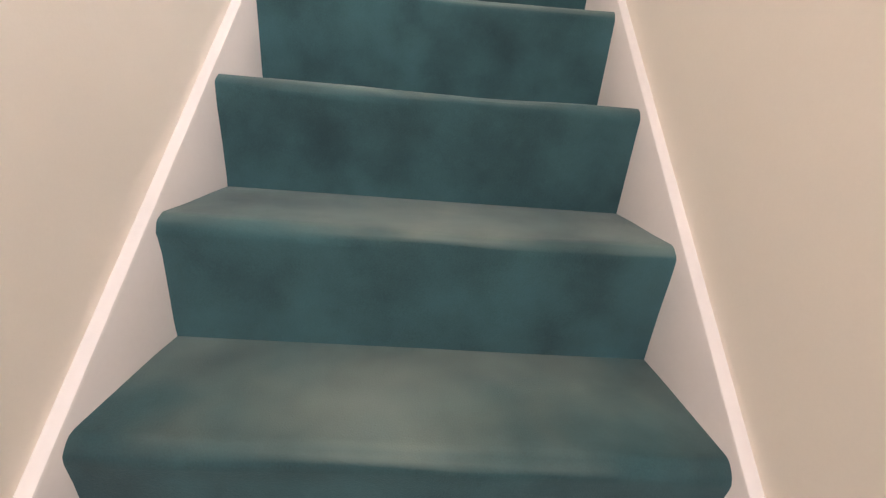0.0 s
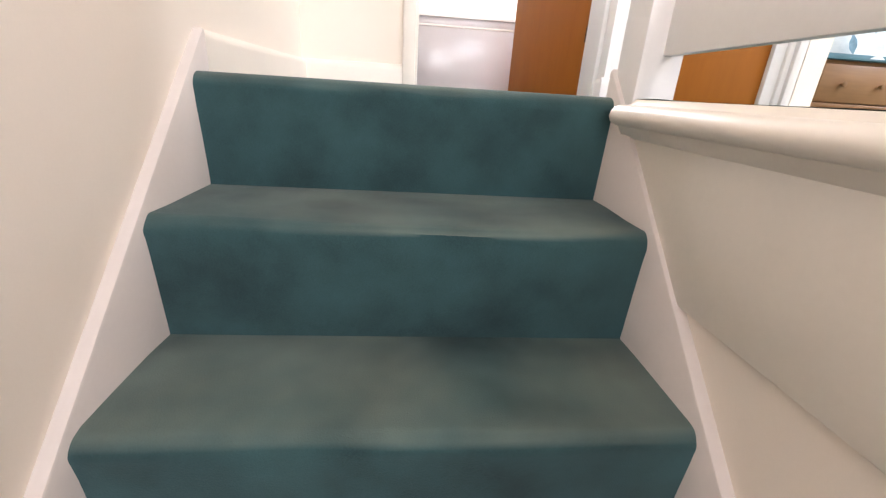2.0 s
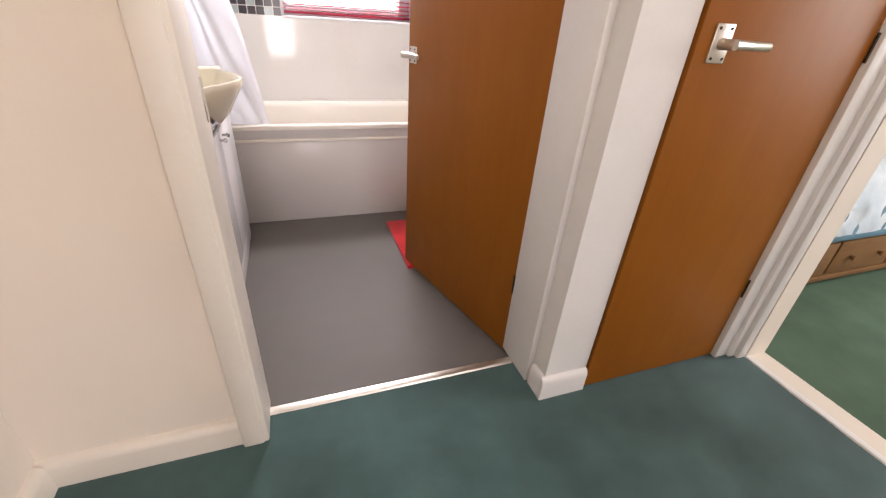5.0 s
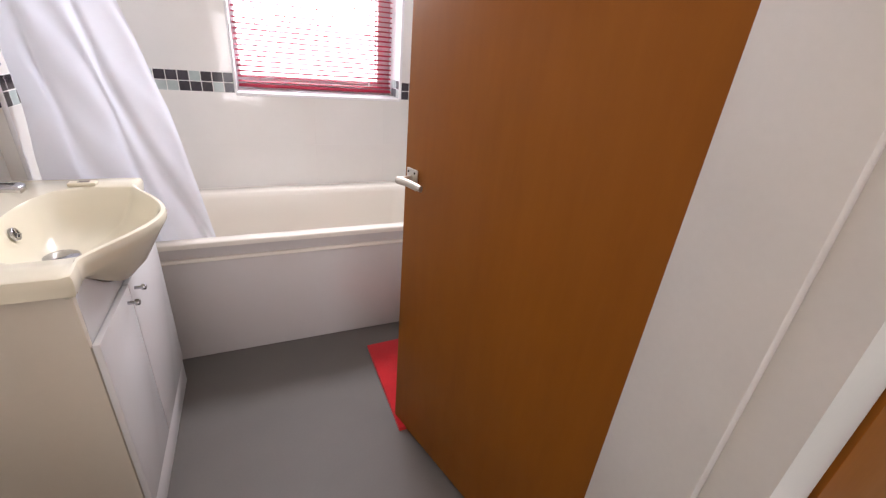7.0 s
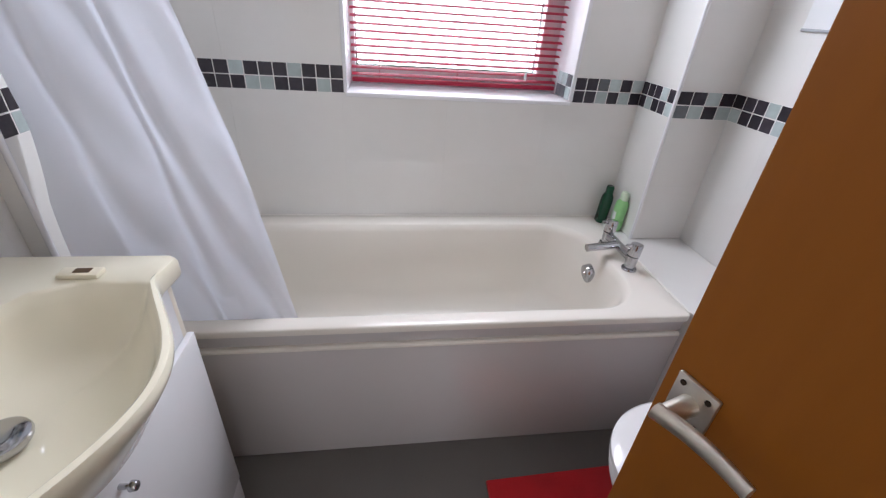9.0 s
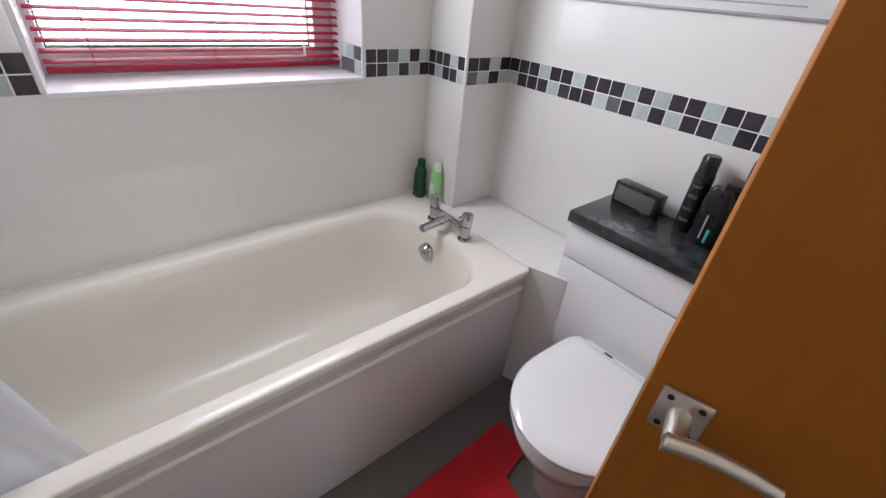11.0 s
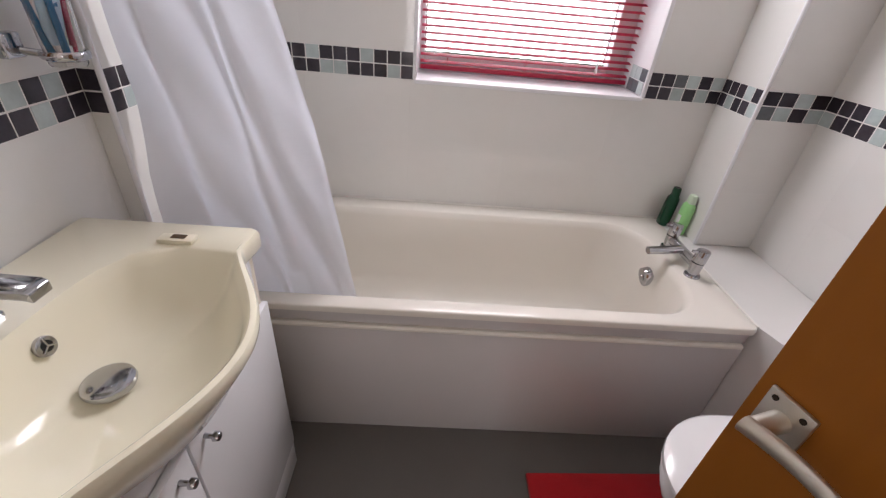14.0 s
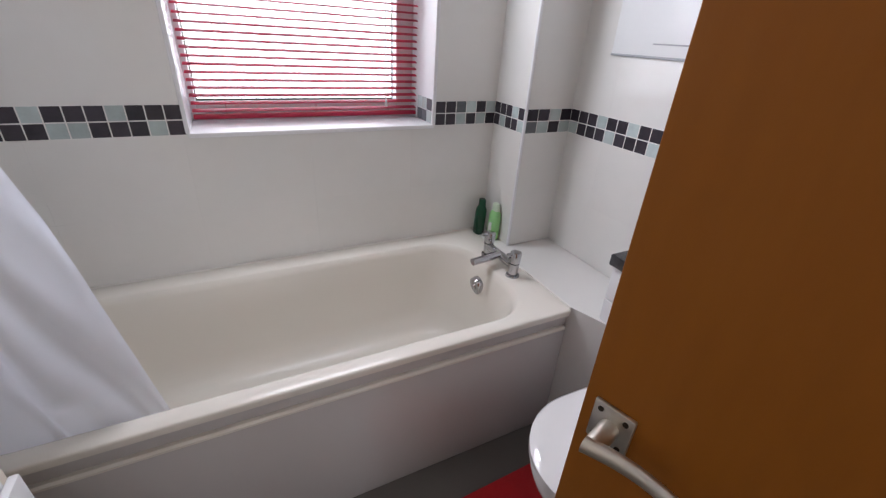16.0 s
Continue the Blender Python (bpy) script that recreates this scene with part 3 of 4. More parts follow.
# unseen ceiling lamp over the landing, added as warm fill light
lamp = thing("added_ceiling_lamp", (0.6, 0.25, 2.4), "unseen round white glass ceiling lamp, added as fill, switched on", "ceiling lamp")
part("base", rod((0.6, 0.25, 2.4), (0.6, 0.25, 2.375), 0.13, sides=32), GLOSS_WHITE, lamp)
part("shade", loft([[(0.6 + r * math.cos(a), 0.25 + r * math.sin(a), z) for a in [2 * math.pi * q / 32 for q in range(32)]] for r, z in ((0.125, 2.375), (0.122, 2.34), (0.1, 2.31), (0.06, 2.292), (0.01, 2.287))], cap1=True), FILL_LAMP_GLASS, lamp, "glowing white glass shade")

# wall socket
socket = thing("wall_socket", (-0.022, 0.565, 0.449), "ivory plastic double wall socket plate", "socket")
part("plate", slab(-0.022, -0.011, 0.518, 0.612, 0.404, 0.494, 0.003), SOCKET_WHITE, socket)
for y, z, a, b in ((0.543, 0.468, 0.003, 0.006), (0.557, 0.47, 0.003, 0.006), (0.592, 0.465, 0.0035, 0.0035), (0.553, 0.436, 0.003, 0.006), (0.57, 0.438, 0.003, 0.006)):
    part("hole", slab(-0.0118, -0.0102, y - a * 0.85, y + a * 0.85, z - 0.008 - b * 0.75, z - 0.008 + b * 0.75, 0.0006), DARK_METAL, socket, "dark socket slot")


# ---- bathroom tiling ----
tile_cache = {}


def tile_mesh(w, h, t, mat, edge):
    key = (round(w, 3), round(h, 3), t, mat.name)
    if key not in tile_cache:
        bm = bmesh.new()
        o, i = [(-w / 2, -h / 2), (w / 2, -h / 2), (w / 2, h / 2), (-w / 2, h / 2)], edge
        back = [bm.verts.new((x, 0, z)) for x, z in o]
        side = [bm.verts.new((x, -t + i * 0.6, z)) for x, z in o]
        front = [bm.verts.new((x - math.copysign(i, x), -t, z - math.copysign(i, z))) for x, z in o]
        for a, b in ((back, side), (side, front)):
            for k in range(4):
                bm.faces.new((a[k], a[(k + 1) % 4], b[(k + 1) % 4], b[k]))
        bm.faces.new(front)
        tile_cache[key] = to_mesh("tile", bm, mat, 20)
    return tile_cache[key]


def put_tile(name, parent, o, turn, u, z, w, h, t, mat, edge, wobble=0.0):
    """o: where u = 0 on the wall; turn: 0 faces -y, 90 faces +x, -90 faces -x."""
    ob = new(name, tile_mesh(w, h, t, mat, edge))
    a = radians(turn)
    ob.parent = parent
    ob.location = (o[0] + math.cos(a) * u, o[1] + math.sin(a) * u, z)
    ob.rotation_euler = (wobble * random.uniform(-1, 1), 0, a + wobble * random.uniform(-1, 1))


BAND0, BAND1, PITCH = 0.953, 1.04, 0.0435
ROWS = [(BAND0 - 0.2383 * (i + 1), BAND0 - 0.2383 * i) for i in range(4)] + [(BAND1 + 0.2383 * i, BAND1 + 0.2383 * (i + 1)) for i in range(6)]
rng = random.Random(7)


def tile_run(parent, o, turn, u0, u1, lowest, start=0.0, hole=None, wide=0.36):
    """Large white tiles over a stretch of wall, with the mosaic band through it."""
    j = 0.0001
    for z0, z1 in ROWS:
        z1 = min(z1, CEILING)
        if z1 <= lowest + 0.02 or z1 - z0 < 0.02:
            continue
        z0 = max(z0, lowest)
        cuts = [u0] + [start + wide * k for k in range(-8, 12) if u0 + 0.02 < start + wide * k < u1 - 0.02] + [u1]
        for a, b in zip(cuts, cuts[1:]):
            spans = [(a, b, z0, z1)]
            if hole:
                h0, h1, g0, g1 = hole
                if a < h1 and b > h0 and z0 < g1 and z1 > g0:
                    spans = []
                    if a < h0 - 0.01:
                        spans.append((a, h0, z0, z1))
                    if b > h1 + 0.01:
                        spans.append((h1, b, z0, z1))
                    if z1 > g1 + 0.02:
                        spans.append((max(a, h0), min(b, h1), g1, z1))
            for p, q, r, s in spans:
                put_tile("tile", parent, o, turn, (p + q) / 2, (r + s) / 2, q - p - j, s - r - j, 0.004, TILE, 0.0002, 0.0001)


def mosaic_run(parent, o, turn, u0, u1, top="", low="", at_end=False, pitch=PITCH):
    """Two rows of small tiles; top and low give the known order (D dark, P pale) from the start or up to the end."""
    n = max(1, round((u1 - u0) / pitch))
    w = (u1 - u0) / n
    put_tile("grout", parent, o, turn, (u0 + u1) / 2, (BAND0 + BAND1) / 2, u1 - u0, BAND1 - BAND0, 0.0044, GROUT, 0.0002)
    for row in (0, 1):
        run = 0
        for i in range(n):
            kind = rng.choices(("dark", "grey", "pale"), (0.58, 0.12, 0.3))[0]
            if kind == "pale" and run:
                kind = "dark"
            known = (low, top)[row]
            q = i - (n - len(known)) if at_end else i
            if 0 <= q < len(known):
                kind = {"D": "dark", "P": "pale"}[known[q]]
                if kind == "dark" and rng.random() < 0.06:
                    kind = "grey"
            run = kind == "pale"
            put_tile("mosaic_tile", parent, o, turn, u0 + w * (i + 0.5), BAND0 + PITCH * (row + 0.5), w - 0.0036, PITCH - 0.0036, 0.0054, MOSAIC[kind], 0.0009, 0.006)


# ---- bathroom window and blind ----
win = thing("window_1", (1.026, 3.2, 0.95), "white plastic bathroom window in a deep reveal", "window", kind="structure")
for name, b in (("sill", (0.628, 1.424, 3.03, 3.24, 0.943, 0.957)), ("reveal_lining", (0.622, 0.634, 3.03, 3.24, 0.957, 1.95)),
                ("reveal_lining", (1.416, 1.43, 3.03, 3.24, 0.957, 1.95)), ("reveal_lining", (0.634, 1.416, 3.03, 3.24, 1.94, 1.955))):
    part(name, slab(*b, 0.0025), UPVC, win)
for b in ((0.628, 0.652, 3.24, 3.295, 0.957, 1.95), (1.352, 1.424, 3.24, 3.295, 0.957, 1.95), (0.652, 1.352, 3.24, 3.295, 0.957, 1.012), (0.652, 1.352, 3.24, 3.295, 1.89, 1.95)):
    part("window_frame", slab(*b, 0.004), UPVC, win)
pane = part("pane", slab(0.65, 1.354, 3.262, 3.268, 1.01, 1.892), GLASS, win, "clear glass")
pane.visible_shadow = False
for i in range(3):
    for row in (0, 1):
        ob = new("mosaic_tile", tile_mesh(PITCH - 0.003, PITCH - 0.003, 0.003, MOSAIC[("pale", "grey", "grey", "pale", "grey", "pale")[i * 2 + row]], 0.0009))
        ob.parent, ob.rotation_euler = win, (0, 0, radians(-90))
        ob.location = Vector((1.4165, 3.06 + PITCH * i, BAND0 + 0.006 + PITCH * (row + 0.5))) - win.location

blind = thing("venetian_blind", (1.03, 3.2, 0.96), "red slatted venetian blind, lowered with open slats", "blind")


def slat_mesh():
    bm = bmesh.new()
    w, tilt = 0.0125, radians(16)
    rows = []
    for s in (-1, -0.5, 0, 0.5, 1):
        y, z = s * w, 0.0016 * (1 - s * s)
        rows.append((y * math.cos(tilt) - z * math.sin(tilt), y * math.sin(tilt) + z * math.cos(tilt)))
    top = [[bm.verts.new((x, y, z + 0.0004)) for y, z in rows] for x in (-0.388, 0.388)]
    low = [[bm.verts.new((x, y, z - 0.0004)) for y, z in rows] for x in (-0.388, 0.388)]
    for i in range(4):
        bm.faces.new((top[0][i], top[1][i], top[1][i + 1], top[0][i + 1]))
        bm.faces.new((low[0][i + 1], low[1][i + 1], low[1][i], low[0][i]))
    for e in (0, 4):
        bm.faces.new((top[0][e], low[0][e], low[1][e], top[1][e]))
    for side in (0, 1):
        for i in range(4):
            bm.faces.new((top[side][i], top[side][i + 1], low[side][i + 1], low[side][i]))
    return to_mesh("slat", bm, RED_SLAT, 60)


slat_data = slat_mesh()
SLAT_PITCH = 0.0232
for i in range(39):
    ob = new("slat", slat_data)
    ob.parent = blind
    ob.location = (-0.001, 0.0, 0.035 + SLAT_PITCH * i)
    ob.rotation_euler = (radians(rng.uniform(-1.5, 1.5)), radians(rng.uniform(-0.08, 0.08)), 0)
part("bottom_rail", slab(0.641, 1.417, 3.188, 3.212, 0.968, 0.982, 0.003), RED_SLAT, blind)
part("head_rail", slab(0.641, 1.417, 3.18, 3.216, 1.9, 1.936, 0.003), RED_SLAT, blind)
for x in (0.74, 1.03, 1.3):
    for y in (3.187, 3.213):
        part("ladder_cord", rod((x, y, 0.98), (x, y, 1.9), 0.0007, sides=6), RED_SLAT, blind)
part("pull_cord", rod((1.29, 3.182, 1.03), (1.29, 3.182, 1.9), 0.0012, sides=6), UPVC, blind, "white pull cord")
part("cord_pull", rod((1.29, 3.182, 1.0), (1.29, 3.182, 1.035), 0.005, 0.003, 10), UPVC, blind, "white cord pull")


# ---- bath ----
def rect_ring(x0, x1, y0, y1, r, z):
    return [(x, y, z) for x, y in rounded_rect(x0, x1, y0, y1, r, 8)]


bath = thing("bath", (0.84, 2.7, -0.018), "white acrylic bath with a glossy front panel", "bath")
part("tub", loft([
    rect_ring(0.06, 1.62, 2.392, 3.03, 0.012, 0.479), rect_ring(0.046, 1.631, 2.375, 3.034, 0.012, 0.479), rect_ring(0.045, 1.632, 2.374, 3.034, 0.013, 0.4945),
    rect_ring(0.0465, 1.6305, 2.3755, 3.033, 0.014, 0.4985), rect_ring(0.05, 1.628, 2.379, 3.03, 0.016, 0.5), rect_ring(0.112, 1.53, 2.419, 2.962, 0.15, 0.5), rect_ring(0.119, 1.523, 2.425, 2.956, 0.15, 0.496),
    rect_ring(0.13, 1.514, 2.435, 2.948, 0.15, 0.47), rect_ring(0.16, 1.49, 2.46, 2.94, 0.15, 0.36), rect_ring(0.2, 1.465, 2.478, 2.922, 0.15, 0.22),
    rect_ring(0.235, 1.44, 2.5, 2.9, 0.14, 0.155), rect_ring(0.28, 1.4, 2.535, 2.865, 0.12, 0.132), rect_ring(0.4, 1.3, 2.6, 2.8, 0.08, 0.126)], cap1=True), ACRYLIC, bath, smooth=50)
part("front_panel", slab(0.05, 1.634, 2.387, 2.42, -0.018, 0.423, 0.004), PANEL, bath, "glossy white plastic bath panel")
part("panel_ridge", extrude_profile([(2.42, 0.416), (2.384, 0.416), (2.379, 0.42), (2.379, 0.426), (2.384, 0.431), (2.42, 0.431)], "X", 0.05, 1.622), ACRYLIC, bath)
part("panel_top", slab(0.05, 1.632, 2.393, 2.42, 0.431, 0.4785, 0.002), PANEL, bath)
bm = rod((1.51, 2.735, 0.411), (1.484, 2.735, 0.406), 0.036, 0.033, 28, bevel=0.003)
rod((1.486, 2.735, 0.406), (1.479, 2.735, 0.405), 0.012, 0.010, 16, bm=bm)
part("overflow_cover", bm, CHROME, bath, "round chrome overflow cover")
part("waste", rod((1.3, 2.7, 0.124), (1.3, 2.7, 0.132), 0.03, 0.026, 24, bevel=0.002), CHROME, bath, "chrome plug hole")

filler = thing("bath_mixer_tap", (1.57, 2.71, 0.5), "chrome two-handle bath mixer tap on the rim", "tap")
for i, y in enumerate((2.625, 2.795)):
    bm = rod((1.57, y, 0.499), (1.57, y, 0.507), 0.026, 0.024, 24, bevel=0.002)
    rod((1.57, y, 0.506), (1.57, y, 0.552), 0.017, 0.02, 20, bm=bm)
    part("pillar", bm, CHROME, filler)
    bm = rod((1.57, y, 0.553), (1.574, y, 0.596), 0.021, 0.02, 24, bevel=0.004)
    slab(1.535, 1.572, y - 0.006, y + 0.006, 0.586, 0.595, 0.003, bm=bm)
    part("tap_handle", bm, CHROME, filler)
part("bridge", rod((1.57, 2.625, 0.538), (1.57, 2.795, 0.538), 0.016, 0.016, 20), CHROME, filler)
part("spout", loft([[(1.56 - 0.11 * f, 2.71 + 0.019 * math.cos(a) * (1 - 0.15 * f), 0.545 - 0.012 * f + 0.012 * math.sin(a)) for a in [2 * math.pi * j / 16 for j in range(16)]]
                    for f in (0, 0.25, 0.5, 0.75, 0.95, 1.0)], cap0=True, cap1=True), CHROME, filler)

# tiled ledge between bath and unit
foot = [(1.634, 2.402), (1.6805, 2.268), (1.6805, 2.3135), (1.904, 2.3135), (1.904, 3.039), (1.634, 3.039)]
solid("tiled_ledge", extrude_profile(foot, "Z", -0.018, 0.498), TILE, "white tiled boxed ledge at the end of the bath", "ledge", "structure")
solid("sealant", rod((1.633, 2.385, 0.5), (1.633, 2.84, 0.5), 0.004, sides=8), SILICONE, "white sealant bead at the bath end", "sealant", "structure")
solid("sealant", rod((0.045, 3.033, 0.499), (1.69, 3.033, 0.499), 0.005, sides=8), SILICONE, "white sealant bead along the bath back", "sealant", "structure")


def bottle(name, x, y, z, w, d, h, mat, cap, label, lean=0.0):
    """Squeezy bottle: rounded flat body drawn in to a shoulder, and a flip cap."""
    b = thing(name, (x, y, z), label, "bottle", "bottles on the bath corner")
    rings = []
    for f, s in ((0, 0.9), (0.03, 1), (0.6, 1.0), (0.72, 0.93), (0.78, 0.7), (0.8, 0.6)):
        rings.append([(x + px * s + lean * f * h, y + py * s, z + f * h) for px, py in rounded_rect(-w / 2, w / 2, -d / 2, d / 2, min(w, d) * 0.42, 4)])
    part("body", loft(rings, cap0=True, cap1=True), mat, b, smooth=50)
    rings = [[(x + px * s + lean * h * 0.85, y + py * s, z + zf * h) for px, py in rounded_rect(-w / 2, w / 2, -d / 2, d / 2, min(w, d) * 0.42, 4)] for zf, s in ((0.8, 0.66), (0.97, 0.62), (1.0, 0.5))]
    part("cap", loft(rings, cap0=True, cap1=True), cap, b)
    return b


bottle("shampoo_bottle", 1.638, 2.985, 0.5, 0.04, 0.05, 0.155, GREEN_DARK, GREEN_DARK, "dark green shampoo bottle on the bath corner", 0.05)
b2 = bottle("shower_gel_bottle", 1.668, 2.92, 0.5, 0.036, 0.056, 0.155, GREEN_PALE, material("pale_cap", (0.6, 0.72, 0.55), 0.3), "pale green shower gel bottle on the bath corner", 0.04)
part("print", slab(1.6495, 1.6505, 2.908, 2.93, 0.525, 0.575, 0.0002), PAPER, b2, "white printed patch")

# ---- shower curtain on its rail ----
rod_thing = thing("curtain_rail", (0.86, 2.47, 2.02), "slim white shower curtain rail over the bath", "curtain rail")
part("tube", rod((0.045, 2.47, 2.02), (1.69, 2.47, 2.02), 0.011, sides=16), GLOSS_WHITE, rod_thing)
curtain = thing("shower_curtain", (0.3, 2.47, 0.4), "white fabric shower curtain bunched at the bath end", "shower curtain")
bm = bmesh.new()
NU, NV = 150, 90
grid = []
for j in range(NV + 1):
    z = 2.0 - 1.56 * j / NV
    f = j / NV
    right = 0.445 + (0.945 - z) * (0.157 if z < 0.945 else 0.288) + 0.012 * noise.noise((z * 3.1, 4.2, 0.3))
    left = 0.05 + 0.02 * f
    row = []
    for i in range(NU + 1):
        u = i / NU
        amp = 0.010 + 0.026 * (1 - f)
        slip = 0.35 * noise.noise((u * 1.6, z * 1.1, 1.7))
        wave = 0.6 * math.sin(2 * math.pi * (u * 1.7 + 0.5 + slip)) + 0.25 * max(0, u - 0.6) * math.sin(2 * math.pi * (u * 6 + 0.8 * z))
        crease = 0.016 * noise.noise((u * 3.2 + z * 2.6, z * 2.2 - u, 5.5)) + 0.006 * noise.noise((u * 6 + z * 6, z * 4, 2.5))
        # taut diagonal folds running down to the lower corner
        for u0, drift, bend, width, deep in ((0.74, 0.28, 0.04, 0.055, 0.020), (0.52, 0.45, -0.05, 0.08, 0.018), (0.30, 0.36, 0.05, 0.09, 0.014)):
            mid = u0 + drift * (0.95 - z) + bend * math.sin(5 * z)
            lap = (u - mid) / width
            crease -= deep * math.exp(-lap * lap * (3.5 if lap > 0 else 0.8)) * max(0.0, min(1.0, (1.7 - z) * 1.6))
        near = (0.024 + 0.03 * max(0.0, min(1.0, (0.97 - z) / 0.15)) * max(0.0, min(1.0, (z - 0.53) / 0.12))) * max(0.0, 1 - u / 0.22) ** 1.5
        y = 2.478 + amp * wave * 0.6 + crease - 0.012 * f - near
        if z < 0.55:
            y = max(y, 2.4515)
        row.append(bm.verts.new((left + (right - left) * (u + 0.03 * math.sin(2 * math.pi * u * 2.6)), y, z)))
    grid.append(row)
for j in range(NV):
    for i in range(NU):
        bm.faces.new((grid[j][i], grid[j][i + 1], grid[j + 1][i + 1], grid[j + 1][i]))
part("cloth", bm, CLOTH, curtain, smooth=180)
hem = bmesh.new()
loft([[(0.07 + (0.515 - 0.07) * i / 60, 2.458 + 0.006 * math.sin(i * 0.55) + dy, 0.44 + dz) for dy, dz in ((0.0025, 0), (0, 0.014), (-0.0025, 0))] for i in range(61)], bm=hem)
part("hem", hem, CLOTH, curtain)
for i in range(7):
    x = 0.06 + 0.017 * i
    bm = bmesh.new()
    ring = [[(x + 0.0015 * math.cos(b), 2.47 + (0.015 + 0.0015 * math.sin(b)) * math.cos(a), 2.013 + (0.018 + 0.0015 * math.sin(b)) * math.sin(a)) for b in [2 * math.pi * q / 6 for q in range(6)]]
            for a in [2 * math.pi * q / 18 for q in range(19)]]
    part("curtain_ring", loft(ring, bm=bm), UPVC, curtain)

# ---- toilet and boxed unit ----
unit = thing("toilet_unit", (1.8, 1.88, -0.018), "white boxed cistern unit with two flush panels", "cistern unit")
part("carcass", slab(1.694, 1.904, 1.2, 2.31, -0.018, 0.69), CAB_WHITE, unit)
part("lower_panel", slab(1.682, 1.694, 1.2, 2.312, -0.018, 0.572, 0.002), CAB_WHITE, unit)
part("upper_panel", slab(1.682, 1.694, 1.2, 2.312, 0.577, 0.69, 0.002), CAB_WHITE, unit)
solid("worktop", slab(1.668, 1.904, 1.2, 2.32, 0.69, 0.725, 0.004), STONE, "black speckled laminate worktop on the cistern unit", "worktop", place=(1.79, 1.76, 0.69))


def d_ring(front, back, half, cy, z, square=0.35):
    """Toilet outline: half ellipse to the front, straight sides to the back."""
    mid = front + (back - front) * 0.52
    pts = []
    for i in range(25):
        a = radians(90 + 180 * i / 24)
        pts.append((mid + (mid - front) * math.cos(a), cy + half * math.sin(a), z))
    for i in range(1, 6):
        pts.append((mid + (back - mid) * i / 6, cy - half * (1 - 0.06 * (i / 6) ** 2), z))
    pts += [(back, cy - half * (1 - square * 0.5), z), (back, cy, z), (back, cy + half * (1 - square * 0.5), z)]
    for i in range(5, 0, -1):
        pts.append((mid + (back - mid) * i / 6, cy + half * (1 - 0.06 * (i / 6) ** 2), z))
    return pts


TY = 2.005
toilet = thing("toilet", (1.47, TY, -0.018), "white ceramic back-to-wall toilet with lid closed", "toilet")
part("pan", loft([d_ring(1.40, 1.682, 0.1, TY, -0.018), d_ring(1.392, 1.682, 0.104, TY, 0.005), d_ring(1.365, 1.682, 0.108, TY, 0.12), d_ring(1.315, 1.682, 0.13, TY, 0.22),
                  d_ring(1.262, 1.682, 0.164, TY, 0.305), d_ring(1.25, 1.682, 0.172, TY, 0.34), d_ring(1.255, 1.682, 0.168, TY, 0.352)], cap0=True, cap1=True), WHITE_WARE, toilet, smooth=50)
part("seat", loft([d_ring(1.252, 1.622, 0.172, TY, 0.354), d_ring(1.248, 1.624, 0.175, TY, 0.36), d_ring(1.25, 1.622, 0.173, TY, 0.369)], cap0=True, cap1=True), WHITE_WARE, toilet)
part("lid", loft([d_ring(1.25, 1.63, 0.173, TY, 0.372, 0.25), d_ring(1.244, 1.632, 0.177, TY, 0.378, 0.25), d_ring(1.245, 1.631, 0.176, TY, 0.388, 0.25), d_ring(1.255, 1.625, 0.168, TY, 0.394, 0.25),
                  d_ring(1.29, 1.6, 0.14, TY, 0.397, 0.25), d_ring(1.38, 1.5, 0.06, TY, 0.399, 0.25)], cap0=True, cap1=True), WHITE_WARE, toilet, smooth=50)
for y in (TY - 0.1, TY + 0.06):
    part("lid_hinge", rod((1.644, y - 0.012, 0.366), (1.644, y + 0.012, 0.366), 0.0135, sides=16, bevel=0.002), BLACK, toilet, "black plastic lid hinge")

# red mat, cut out for the pan
mat_shape = [(1.045, 1.76), (1.475, 1.76), (1.475, 1.885), (1.345, 1.905), (1.325, 2.005), (1.345, 2.105), (1.475, 2.125), (1.478, 2.25), (1.047, 2.236)]
bm = extrude_profile([(x + 0.006, y + 0.004) for x, y in mat_shape], "Z", -0.018, -0.003)
bmesh.ops.bevel(bm, geom=[e for e in bm.edges if all(v.co.z > -0.01 for v in e.verts)], offset=0.004, segments=2, profile=0.5, affect="EDGES")
solid("bath_mat", bm, RED_MAT, "bright red tufted pedestal mat on the floor", "mat", place=(1.2, 2.0, -0.018))

# ---- things on the worktop ----
clock = thing("clock_radio", (1.845, 2.235, 0.725), "black digital clock with a grey screen", "clock")
T = pose(1.85, 2.222, 0.725, 0, 0, -96) @ Matrix.Scale(1.07, 4)
def local_part(name, bm, mat, parent, m, label=""):
    bmesh.ops.transform(bm, matrix=m, verts=bm.verts)
    return part(name, bm, mat, parent, label)
local_part("case", slab(-0.066, 0.066, -0.02, 0.02, 0.0, 0.064, 0.004), BLACK, clock, T)
local_part("screen", slab(-0.056, 0.056, -0.0212, -0.0198, 0.01, 0.055, 0.0006), material("dull_lcd", (0.11, 0.11, 0.10), 0.2), clock, T, "dull grey display")
local_part("end_cap", slab(-0.0672, -0.0655, -0.017, 0.017, 0.004, 0.06, 0.0006), material("silver_plastic", (0.5, 0.53, 0.57), 0.25, 0.3), clock, T, "silver end cap")

